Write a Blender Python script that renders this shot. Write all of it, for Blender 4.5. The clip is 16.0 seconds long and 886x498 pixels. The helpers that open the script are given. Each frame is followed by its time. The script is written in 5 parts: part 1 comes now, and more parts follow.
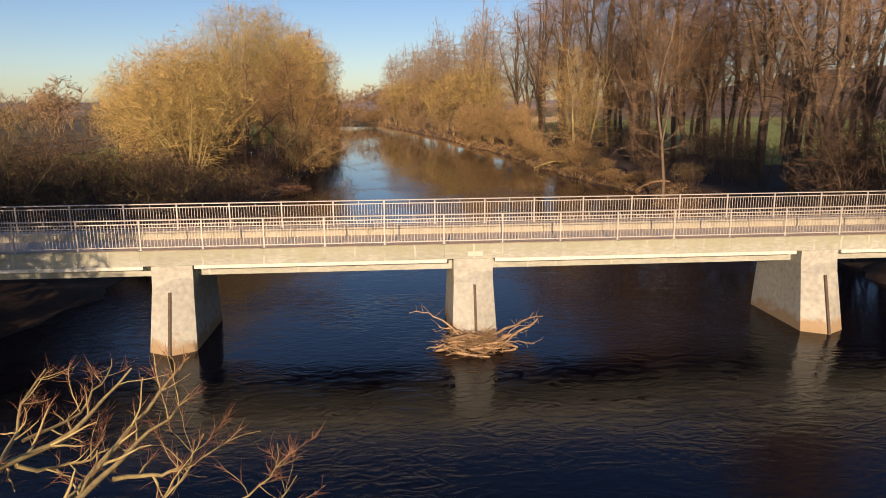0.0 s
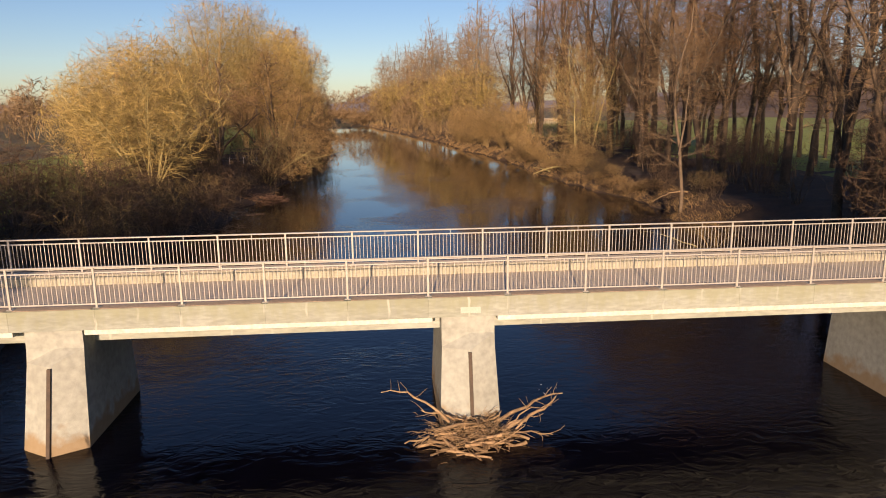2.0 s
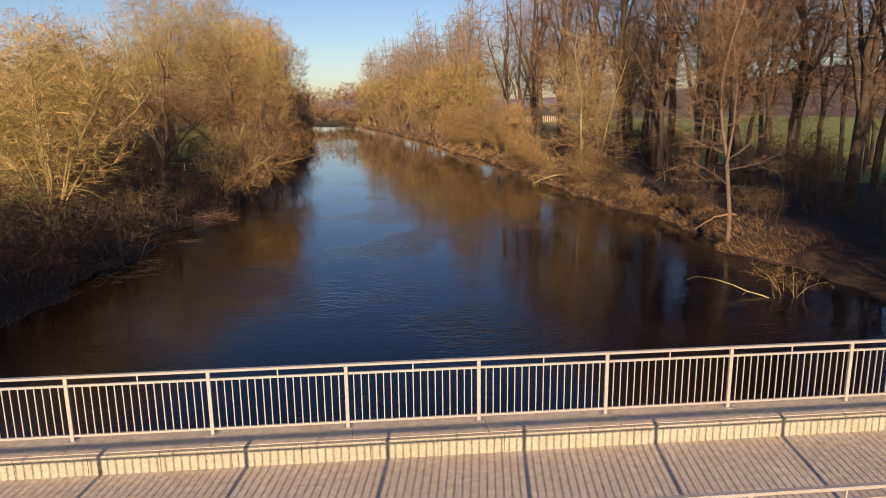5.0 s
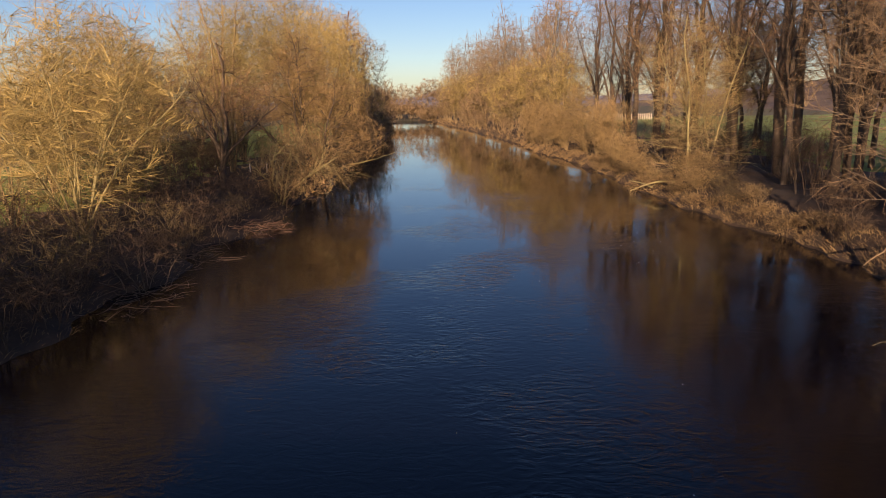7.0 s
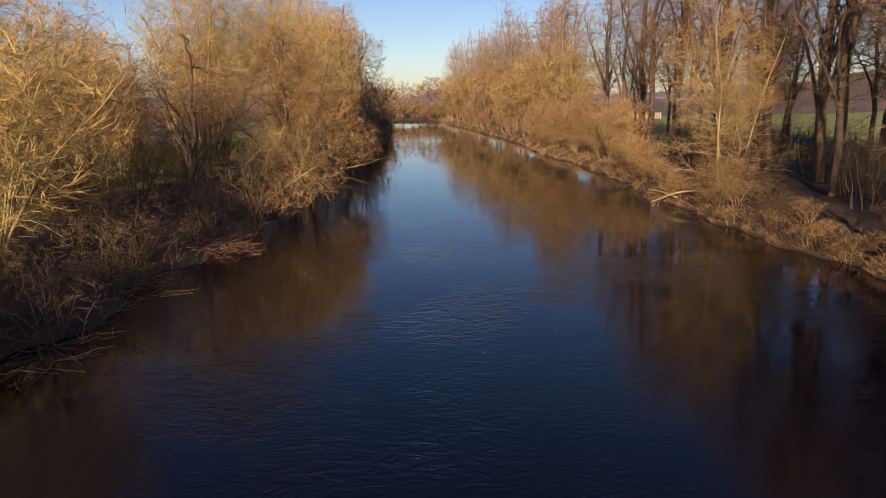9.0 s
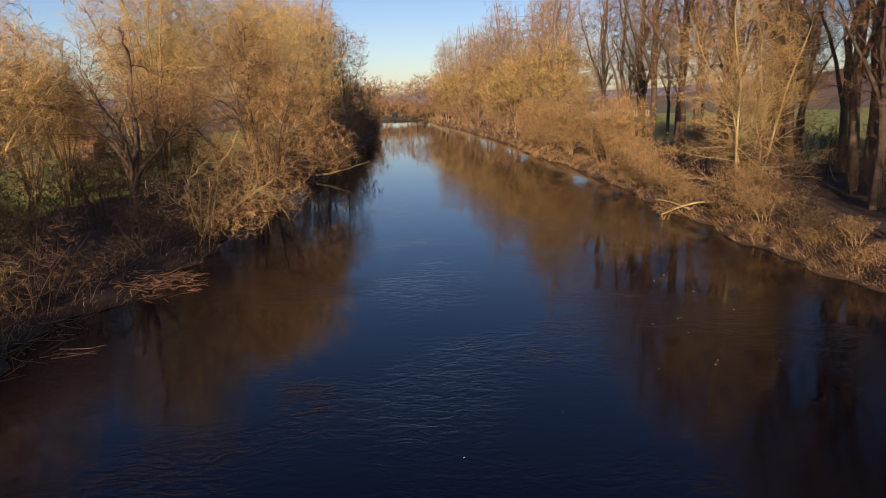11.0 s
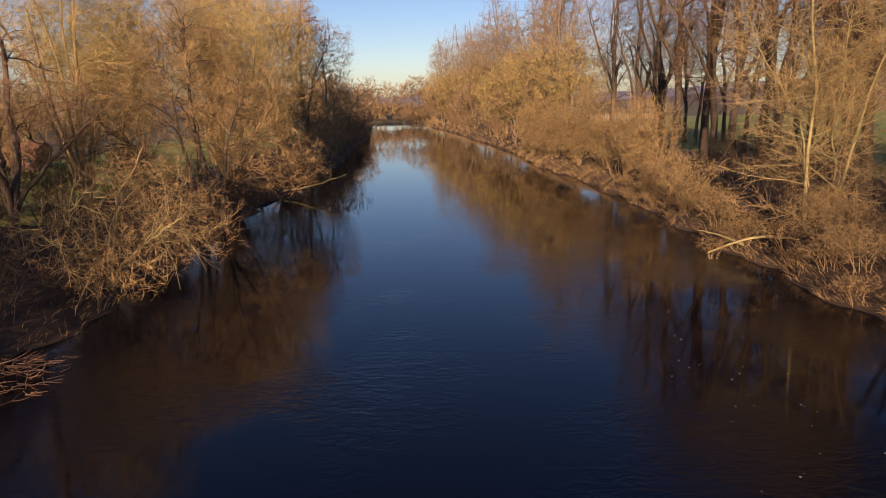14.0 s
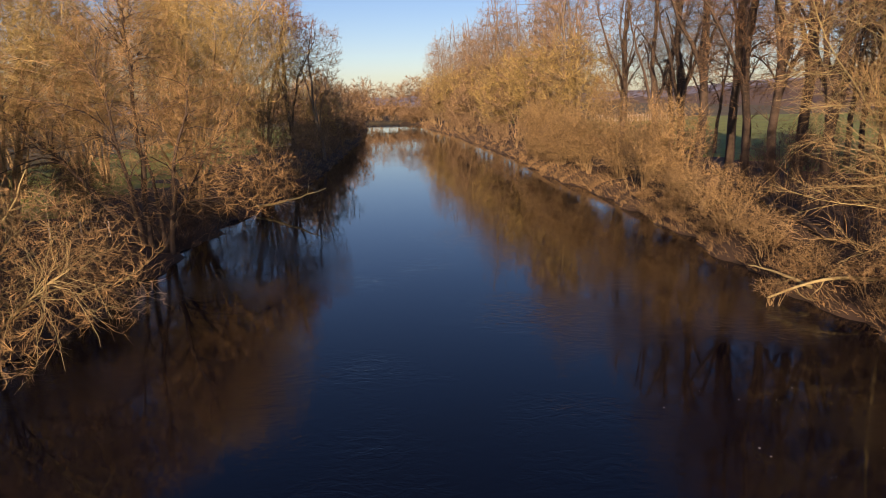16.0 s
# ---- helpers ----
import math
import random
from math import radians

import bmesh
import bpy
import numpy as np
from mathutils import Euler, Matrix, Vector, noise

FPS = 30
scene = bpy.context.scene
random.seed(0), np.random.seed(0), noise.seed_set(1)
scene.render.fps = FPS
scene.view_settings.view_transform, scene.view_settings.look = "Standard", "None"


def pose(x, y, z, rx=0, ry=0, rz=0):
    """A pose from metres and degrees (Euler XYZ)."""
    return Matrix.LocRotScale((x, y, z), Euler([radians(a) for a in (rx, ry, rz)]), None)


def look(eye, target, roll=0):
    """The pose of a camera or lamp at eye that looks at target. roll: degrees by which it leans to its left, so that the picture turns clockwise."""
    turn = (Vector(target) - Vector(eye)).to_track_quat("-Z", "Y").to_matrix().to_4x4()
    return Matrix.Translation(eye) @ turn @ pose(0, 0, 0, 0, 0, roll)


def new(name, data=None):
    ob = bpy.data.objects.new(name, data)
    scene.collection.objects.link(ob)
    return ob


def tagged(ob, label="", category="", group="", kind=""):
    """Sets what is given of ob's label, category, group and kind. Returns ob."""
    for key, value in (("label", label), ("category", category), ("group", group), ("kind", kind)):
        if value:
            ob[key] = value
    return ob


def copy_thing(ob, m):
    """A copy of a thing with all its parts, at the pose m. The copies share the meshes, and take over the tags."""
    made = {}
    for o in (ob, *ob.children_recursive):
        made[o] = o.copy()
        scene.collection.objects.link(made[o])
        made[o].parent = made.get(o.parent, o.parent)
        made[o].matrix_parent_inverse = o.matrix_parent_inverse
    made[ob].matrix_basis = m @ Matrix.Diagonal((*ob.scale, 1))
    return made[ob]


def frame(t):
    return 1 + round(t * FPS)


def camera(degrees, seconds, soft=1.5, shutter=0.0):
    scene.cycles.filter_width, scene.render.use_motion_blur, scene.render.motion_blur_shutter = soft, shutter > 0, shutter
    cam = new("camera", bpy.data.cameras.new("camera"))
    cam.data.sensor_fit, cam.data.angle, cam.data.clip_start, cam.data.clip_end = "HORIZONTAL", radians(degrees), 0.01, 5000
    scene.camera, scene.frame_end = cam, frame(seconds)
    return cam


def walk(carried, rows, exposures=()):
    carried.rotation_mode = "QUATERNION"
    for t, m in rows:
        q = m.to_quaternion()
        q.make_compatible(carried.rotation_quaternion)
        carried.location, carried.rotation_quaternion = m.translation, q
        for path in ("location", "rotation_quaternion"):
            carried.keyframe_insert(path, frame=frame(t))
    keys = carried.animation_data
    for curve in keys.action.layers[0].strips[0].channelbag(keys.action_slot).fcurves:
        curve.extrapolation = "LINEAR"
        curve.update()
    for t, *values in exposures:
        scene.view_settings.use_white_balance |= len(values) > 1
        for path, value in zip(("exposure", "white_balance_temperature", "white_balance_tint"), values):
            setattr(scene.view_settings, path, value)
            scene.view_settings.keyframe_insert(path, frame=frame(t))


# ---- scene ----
cam = camera(65.7, 16.0, soft=1.0)
PATH = [
    (0, (-0.23, -0.143, 10.126), (-0.091, 1.81, 9.716), -0.5),
    (0.5, (0.001, 1.783, 10.125), (0.144, 3.735, 9.716), -0.5),
    (1, (0.251, 3.795, 10.154), (0.398, 5.748, 9.745), -0.6),
    (1.5, (0.446, 5.719, 10.191), (0.598, 7.671, 9.782), -0.6),
    (2, (0.71, 7.827, 10.197), (0.864, 9.779, 9.79), -0.7),
    (2.5, (0.922, 9.957, 10.222), (1.082, 11.908, 9.813), -0.6),
    (3, (1.218, 12.416, 10.243), (1.384, 14.367, 9.835), -0.6),
    (3.5, (1.55, 14.762, 10.301), (1.719, 16.712, 9.89), -0.7),
    (3.7, (1.652, 15.676, 10.278), (1.823, 17.627, 9.875), -0.6),
    (5.8, (3.0, 25.13, 10.335), (3.181, 27.076, 9.914), -0.7),
    (6, (3.072, 25.97, 10.299), (3.244, 27.919, 9.882), -0.6),
    (6.5, (3.226, 28.516, 10.287), (3.195, 30.471, 9.867), -0.8),
    (7, (3.264, 30.874, 10.234), (3.21, 32.828, 9.814), -0.8),
    (7.5, (3.262, 33.041, 10.199), (3.187, 34.995, 9.779), -0.8),
    (8, (3.322, 35.268, 10.181), (3.24, 37.222, 9.761), -0.8),
    (8.5, (3.391, 37.38, 10.227), (3.31, 39.333, 9.804), -0.8),
    (9, (3.566, 39.496, 10.292), (3.503, 41.449, 9.868), -0.8),
    (9.2, (3.63, 40.327, 10.295), (3.571, 42.28, 9.87), -0.9),
    (11.3, (4.314, 49.187, 10.512), (4.275, 51.14, 10.082), -1.2),
    (11.5, (4.361, 50.081, 10.525), (4.323, 52.034, 10.096), -1.1),
    (12, (4.516, 52.417, 10.555), (4.48, 54.37, 10.126), -1.1),
    (12.5, (4.661, 54.624, 10.581), (4.626, 56.578, 10.152), -1.1),
    (13, (4.813, 56.915, 10.601), (4.778, 58.868, 10.174), -1.1),
    (13.5, (4.939, 59.159, 10.571), (4.905, 61.112, 10.145), -1.1),
    (14, (5.096, 61.596, 10.558), (5.06, 63.55, 10.133), -1.2),
    (14.5, (5.174, 63.99, 10.57), (5.139, 65.944, 10.145), -1.3),
    (15, (5.314, 66.494, 10.581), (5.28, 68.448, 10.154), -1.2),
    (15.5, (5.415, 68.873, 10.648), (5.38, 70.826, 10.221), -1.3),
    (16, (5.518, 71.366, 10.82), (5.484, 73.32, 10.395), -1.4),
]
walk(cam, [(t, look(eye, target, roll)) for t, eye, target, roll in PATH], [(0.0, 0.52, 6850, 23), (3.7, 0.52, 6850, 23), (6.5, 0.6, 6750, 24), (16.0, 0.58, 6800, 29)])

# ---- world, sun and exposure ----
SUN_EL, SUN_AZ = radians(14.8), math.atan2(-0.15, -1.0)
world = bpy.data.worlds.new("world")
scene.world = world
world.use_nodes = True
wn = world.node_tree
sky = wn.nodes.new("ShaderNodeTexSky")
sky.sky_type, sky.sun_disc = "NISHITA", False
sky.sun_elevation, sky.sun_rotation = SUN_EL, SUN_AZ
sky.air_density, sky.dust_density, sky.ozone_density = 0.95, 0.4, 2.9
wn.nodes["Background"].inputs["Strength"].default_value = 0.081
deep = wn.nodes.new("ShaderNodeHueSaturation")
deep.inputs["Hue"].default_value, deep.inputs["Saturation"].default_value = 0.507, 1.14
wn.links.new(sky.outputs[0], deep.inputs["Color"])
wn.links.new(deep.outputs[0], wn.nodes["Background"].inputs["Color"])
sun = new("sun", bpy.data.lights.new("sun", "SUN"))
sun.data.energy, sun.data.angle, sun.data.color = 5.0, radians(0.53), (1.0, 0.77, 0.50)
sun.matrix_world = look((-12.0, -80, 40), (0, 0, 40 - 80.9 * math.tan(SUN_EL)))

# ---- materials ----


def material(name, colour, other=None, scale=3.0, rough=0.85, bump=0.3, bump_scale=None, metallic=0.0, vary=0.0, detail=6.0, stretch=(1, 1, 1), fine=None, island=0.0):
    """Two-scale noise between two colours, with fine relief; vary: brightness spread between objects."""
    m = bpy.data.materials.new(name)
    m.use_nodes = True
    n, l = m.node_tree.nodes, m.node_tree.links
    b = n["Principled BSDF"]
    b.inputs["Roughness"].default_value, b.inputs["Metallic"].default_value = rough, metallic
    geo = n.new("ShaderNodeNewGeometry")
    mp = n.new("ShaderNodeMapping")
    mp.inputs["Scale"].default_value = stretch
    l.new(geo.outputs["Position"], mp.inputs["Vector"])
    big = n.new("ShaderNodeTexNoise")
    big.inputs["Scale"].default_value, big.inputs["Detail"].default_value = scale, detail
    big.inputs["Roughness"].default_value = 0.65
    l.new(mp.outputs[0], big.inputs["Vector"])
    ramp = n.new("ShaderNodeMapRange")
    ramp.inputs["From Min"].default_value, ramp.inputs["From Max"].default_value = 0.32, 0.68
    l.new(big.outputs["Fac"], ramp.inputs["Value"])
    mix = n.new("ShaderNodeMix")
    mix.data_type = "RGBA"
    mix.inputs[6].default_value = (*colour, 1)
    mix.inputs[7].default_value = (*(other or colour), 1)
    l.new(ramp.outputs[0], mix.inputs[0])
    out = mix.outputs[2]
    small = n.new("ShaderNodeTexNoise")
    small.inputs["Scale"].default_value, small.inputs["Detail"].default_value = fine or scale * 9, 4
    l.new(mp.outputs[0], small.inputs["Vector"])
    hsv = n.new("ShaderNodeHueSaturation")
    rng = n.new("ShaderNodeMapRange")
    rng.inputs["From Min"].default_value, rng.inputs["From Max"].default_value = 0.25, 0.75
    rng.inputs["To Min"].default_value, rng.inputs["To Max"].default_value = 0.8, 1.2
    l.new(small.outputs["Fac"], rng.inputs["Value"])
    value = rng.outputs[0]
    if vary:
        info = n.new("ShaderNodeObjectInfo")
        r2 = n.new("ShaderNodeMapRange")
        r2.inputs["To Min"].default_value, r2.inputs["To Max"].default_value = 1 - vary, 1 + vary
        l.new(info.outputs["Random"], r2.inputs["Value"])
        mul = n.new("ShaderNodeMath")
        mul.operation = "MULTIPLY"
        l.new(value, mul.inputs[0])
        l.new(r2.outputs[0], mul.inputs[1])
        value = mul.outputs[0]
    if island:
        r3 = n.new("ShaderNodeMapRange")
        r3.inputs["To Min"].default_value, r3.inputs["To Max"].default_value = 1 - island, 1 + island
        l.new(geo.outputs["Random Per Island"], r3.inputs["Value"])
        mu = n.new("ShaderNodeMath")
        mu.operation = "MULTIPLY"
        l.new(value, mu.inputs[0])
        l.new(r3.outputs[0], mu.inputs[1])
        value = mu.outputs[0]
    l.new(value, hsv.inputs["Value"])
    l.new(out, hsv.inputs["Color"])
    l.new(hsv.outputs[0], b.inputs["Base Color"])
    if bump:
        bp = n.new("ShaderNodeBump")
        bp.inputs["Strength"].default_value, bp.inputs["Distance"].default_value = bump, 0.02
        src = small
        if bump_scale:
            src = n.new("ShaderNodeTexNoise")
            src.inputs["Scale"].default_value = bump_scale
            l.new(mp.outputs[0], src.inputs["Vector"])
        l.new(src.outputs["Fac"], bp.inputs["Height"])
        l.new(bp.outputs[0], b.inputs["Normal"])
    return m


concrete = material("concrete", (0.357, 0.38, 0.35), (0.289, 0.304, 0.251), 0.9, 0.9, 0.2, 40, vary=0.07, stretch=(0.35, 1, 1.3))
pier_concrete = material("pier_concrete", (0.39, 0.406, 0.367), (0.328, 0.335, 0.296), 0.5, 0.9, 0.25, 40)


def stain_low(m, z, colour):
    """A tide mark: another colour below height z, with an uneven edge."""
    n, l = m.node_tree.nodes, m.node_tree.links
    b = n["Principled BSDF"]
    old = b.inputs["Base Color"].links[0].from_socket
    geo = n.new("ShaderNodeNewGeometry")
    sep = n.new("ShaderNodeSeparateXYZ")
    l.new(geo.outputs["Position"], sep.inputs[0])
    ns = n.new("ShaderNodeTexNoise")
    ns.inputs["Scale"].default_value, ns.inputs["Detail"].default_value = 1.6, 6
    l.new(geo.outputs["Position"], ns.inputs["Vector"])
    add = n.new("ShaderNodeMath")
    add.operation = "MULTIPLY_ADD"
    add.inputs[1].default_value = -1.6
    l.new(ns.outputs["Fac"], add.inputs[0])
    l.new(sep.outputs["Z"], add.inputs[2])
    rg = n.new("ShaderNodeMapRange")
    rg.inputs["From Min"].default_value, rg.inputs["From Max"].default_value = z - 0.8, z - 0.8 + 0.35
    rg.inputs["To Min"].default_value, rg.inputs["To Max"].default_value = 0.75, 0.0
    l.new(add.outputs[0], rg.inputs["Value"])
    mx = n.new("ShaderNodeMix")
    mx.data_type = "RGBA"
    mx.inputs[7].default_value = (*colour, 1)
    l.new(rg.outputs[0], mx.inputs[0])
    l.new(old, mx.inputs[6])
    l.new(mx.outputs[2], b.inputs["Base Color"])


def stain_high(m, z, deep, colour):
    """Green-grey weathering that hangs down from the upper edge in ragged tongues."""
    n, l = m.node_tree.nodes, m.node_tree.links
    b = n["Principled BSDF"]
    old = b.inputs["Base Color"].links[0].from_socket
    geo = n.new("ShaderNodeNewGeometry")
    sep = n.new("ShaderNodeSeparateXYZ")
    l.new(geo.outputs["Position"], sep.inputs[0])
    mp = n.new("ShaderNodeMapping")
    mp.inputs["Scale"].default_value = (1.6, 1, 0.5)
    l.new(geo.outputs["Position"], mp.inputs["Vector"])
    ns = n.new("ShaderNodeTexNoise")
    ns.inputs["Scale"].default_value, ns.inputs["Detail"].default_value = 1.7, 8
    ns.inputs["Roughness"].default_value = 0.7
    l.new(mp.outputs[0], ns.inputs["Vector"])
    add = n.new("ShaderNodeMath")
    add.operation = "MULTIPLY_ADD"
    add.inputs[1].default_value = 1.9
    l.new(ns.outputs["Fac"], add.inputs[0])
    l.new(sep.outputs["Z"], add.inputs[2])
    rg = n.new("ShaderNodeMapRange")
    rg.inputs["From Min"].default_value, rg.inputs["From Max"].default_value = z + 0.95 - deep, z + 0.95
    rg.inputs["To Min"].default_value, rg.inputs["To Max"].default_value = 0.0, 0.7
    l.new(add.outputs[0], rg.inputs["Value"])
    mx = n.new("ShaderNodeMix")
    mx.data_type = "RGBA"
    mx.inputs[7].default_value = (*colour, 1)
    l.new(rg.outputs[0], mx.inputs[0])
    l.new(old, mx.inputs[6])
    l.new(mx.outputs[2], b.inputs["Base Color"])


def streaks(m, x0, pitch, colour):
    """Pale runs of lime under every railing post, broken by noise."""
    n, l = m.node_tree.nodes, m.node_tree.links
    b = n["Principled BSDF"]
    old = b.inputs["Base Color"].links[0].from_socket
    geo = n.new("ShaderNodeNewGeometry")
    sep = n.new("ShaderNodeSeparateXYZ")
    l.new(geo.outputs["Position"], sep.inputs[0])
    wob = n.new("ShaderNodeTexNoise")
    wob.inputs["Scale"].default_value, wob.inputs["Detail"].default_value = 3.0, 5
    l.new(geo.outputs["Position"], wob.inputs["Vector"])
    sh = n.new("ShaderNodeMath")
    sh.operation = "MULTIPLY_ADD"
    sh.inputs[1].default_value = 0.12
    l.new(wob.outputs["Fac"], sh.inputs[0])
    l.new(sep.outputs["X"], sh.inputs[2])
    pp = n.new("ShaderNodeMath")
    pp.operation = "SUBTRACT"
    pp.inputs[1].default_value = x0 + 0.06
    l.new(sh.outputs[0], pp.inputs[0])
    ping = n.new("ShaderNodeMath")
    ping.operation = "PINGPONG"
    ping.inputs[1].default_value = pitch / 2
    l.new(pp.outputs[0], ping.inputs[0])
    rg = n.new("ShaderNodeMapRange")
    rg.inputs["From Min"].default_value, rg.inputs["From Max"].default_value = 0.012, 0.05
    rg.inputs["To Min"].default_value, rg.inputs["To Max"].default_value = 0.75, 0.0
    l.new(ping.outputs[0], rg.inputs["Value"])
    gap = n.new("ShaderNodeTexNoise")
    gap.inputs["Scale"].default_value = 1.1
    l.new(geo.outputs["Position"], gap.inputs["Vector"])
    gr = n.new("ShaderNodeMapRange")
    gr.inputs["From Min"].default_value, gr.inputs["From Max"].default_value = 0.5, 0.62
    l.new(gap.outputs["Fac"], gr.inputs["Value"])
    mu = n.new("ShaderNodeMath")
    mu.operation = "MULTIPLY"
    l.new(rg.outputs[0], mu.inputs[0])
    l.new(gr.outputs[0], mu.inputs[1])
    mx = n.new("ShaderNodeMix")
    mx.data_type = "RGBA"
    mx.inputs[7].default_value = (*colour, 1)
    l.new(mu.outputs[0], mx.inputs[0])
    l.new(old, mx.inputs[6])
    l.new(mx.outputs[2], b.inputs["Base Color"])


stain_high(concrete, 4.25, 0.55, (0.28, 0.29, 0.19))
streaks(concrete, 4.45, 1.28, (0.50, 0.51, 0.45))
stain_low(pier_concrete, 0.35, (0.30, 0.19, 0.08))
kerb_stone = material("kerb_stone", (0.429, 0.406, 0.32), (0.367, 0.343, 0.257), 2.0, 0.9, 0.3, 50)
asphalt = material("asphalt", (0.636, 0.55, 0.43), (0.55, 0.473, 0.37), 0.8, 0.95, 0.4, 120)
galvanised = material("galvanised", (0.464, 0.44, 0.4), (0.4, 0.376, 0.336), 5.0, 0.5, 0.05, metallic=0.2)
beam_cap = material("beam_cap", (0.452, 0.359, 0.265), (0.359, 0.281, 0.203), 1.5, 0.9, 0.2)
near_black = material("near_black", (0.03, 0.028, 0.026), None, 4.0, 0.9, 0.2)
driftwood = material("driftwood", (0.4, 0.27, 0.15), (0.16, 0.1, 0.055), 4.0, 0.85, 0.4, vary=0.35)
bark_dark = material("bark_dark", (0.128, 0.09, 0.06), (0.0675, 0.0488, 0.0338), 2.5, 0.95, 0.6, vary=0.25)
bark_grey = material("bark_grey", (0.27, 0.217, 0.15), (0.15, 0.12, 0.0825), 2.5, 0.95, 0.6)
bark_brown = material("bark_brown", (0.18, 0.13, 0.085), (0.11, 0.08, 0.055), 2.5, 0.95, 0.6)
bark_pale = material("bark_pale", (0.396, 0.279, 0.126), (0.234, 0.158, 0.0765), 2.5, 0.95, 0.6, vary=0.2)
bark_lichen = material("bark_lichen", (0.46, 0.38, 0.17), (0.28, 0.22, 0.1), 6.0, 0.95, 0.6)
twig_gold = material("twig_gold", (0.47, 0.34, 0.115), (0.31, 0.22, 0.072), 0.5, 0.8, 0, vary=0.22, island=0.5)
twig_tan = material("twig_tan", (0.45, 0.29, 0.12), (0.29, 0.18, 0.075), 0.5, 0.8, 0, vary=0.22, island=0.5)
twig_far = material("twig_far", (0.306, 0.2, 0.102), (0.204, 0.132, 0.068), 0.2, 0.85, 0, vary=0.25, island=0.5)
twig_brown = material("twig_brown", (0.306, 0.178, 0.085), (0.187, 0.106, 0.051), 0.5, 0.8, 0, vary=0.22, island=0.5)
twig_red = material("twig_red", (0.306, 0.144, 0.0765), (0.18, 0.0855, 0.0495), 0.5, 0.8, 0, vary=0.2, island=0.5)
twig_olive = material("twig_olive", (0.187, 0.132, 0.051), (0.111, 0.0765, 0.0323), 0.5, 0.8, 0, vary=0.22, island=0.5)
twig_olive_gold = material("twig_olive_gold", (0.42, 0.32, 0.115), (0.28, 0.205, 0.07), 0.5, 0.8, 0, vary=0.2, island=0.5)
twig_straw = material("twig_straw", (0.41, 0.275, 0.115), (0.28, 0.18, 0.076), 0.4, 0.8, 0, vary=0.2, island=0.5)
twig_pale = material("twig_pale", (0.334, 0.22, 0.114), (0.228, 0.144, 0.076), 0.4, 0.8, 0, vary=0.2, island=0.5)
twig_dark = material("twig_dark", (0.135, 0.0825, 0.042), (0.075, 0.045, 0.0255), 0.5, 0.8, 0, vary=0.25, island=0.5)
straw = material("straw", (0.36, 0.235, 0.1), (0.21, 0.13, 0.06), 1.2, 0.9, 0, vary=0.15, island=0.5)
soil = material("soil", (0.072, 0.0432, 0.0245), (0.0324, 0.0202, 0.013), 0.35, 0.95, 0.8, 7)
meadow = material("meadow", (0.24, 0.28, 0.042), (0.16, 0.19, 0.034), 0.12, 0.95, 0.8, 5)
field = material("field", (0.133, 0.117, 0.039), (0.0936, 0.0663, 0.0351), 0.05, 0.95, 0.6, 3)
# aerial haze is painted into the far hills' base colour as a pale violet grey
hazy_hills = material("hazy_hills", (0.272, 0.248, 0.264), (0.216, 0.2, 0.224), 0.004, 0.95, 0)
woodland = material("woodland", (0.182, 0.112, 0.063), (0.105, 0.063, 0.0385), 0.06, 0.95, 1.0, 0.6)
riverbed = material("riverbed", (0.056, 0.036, 0.0176), (0.032, 0.0208, 0.0112), 0.5, 0.9, 0.4)


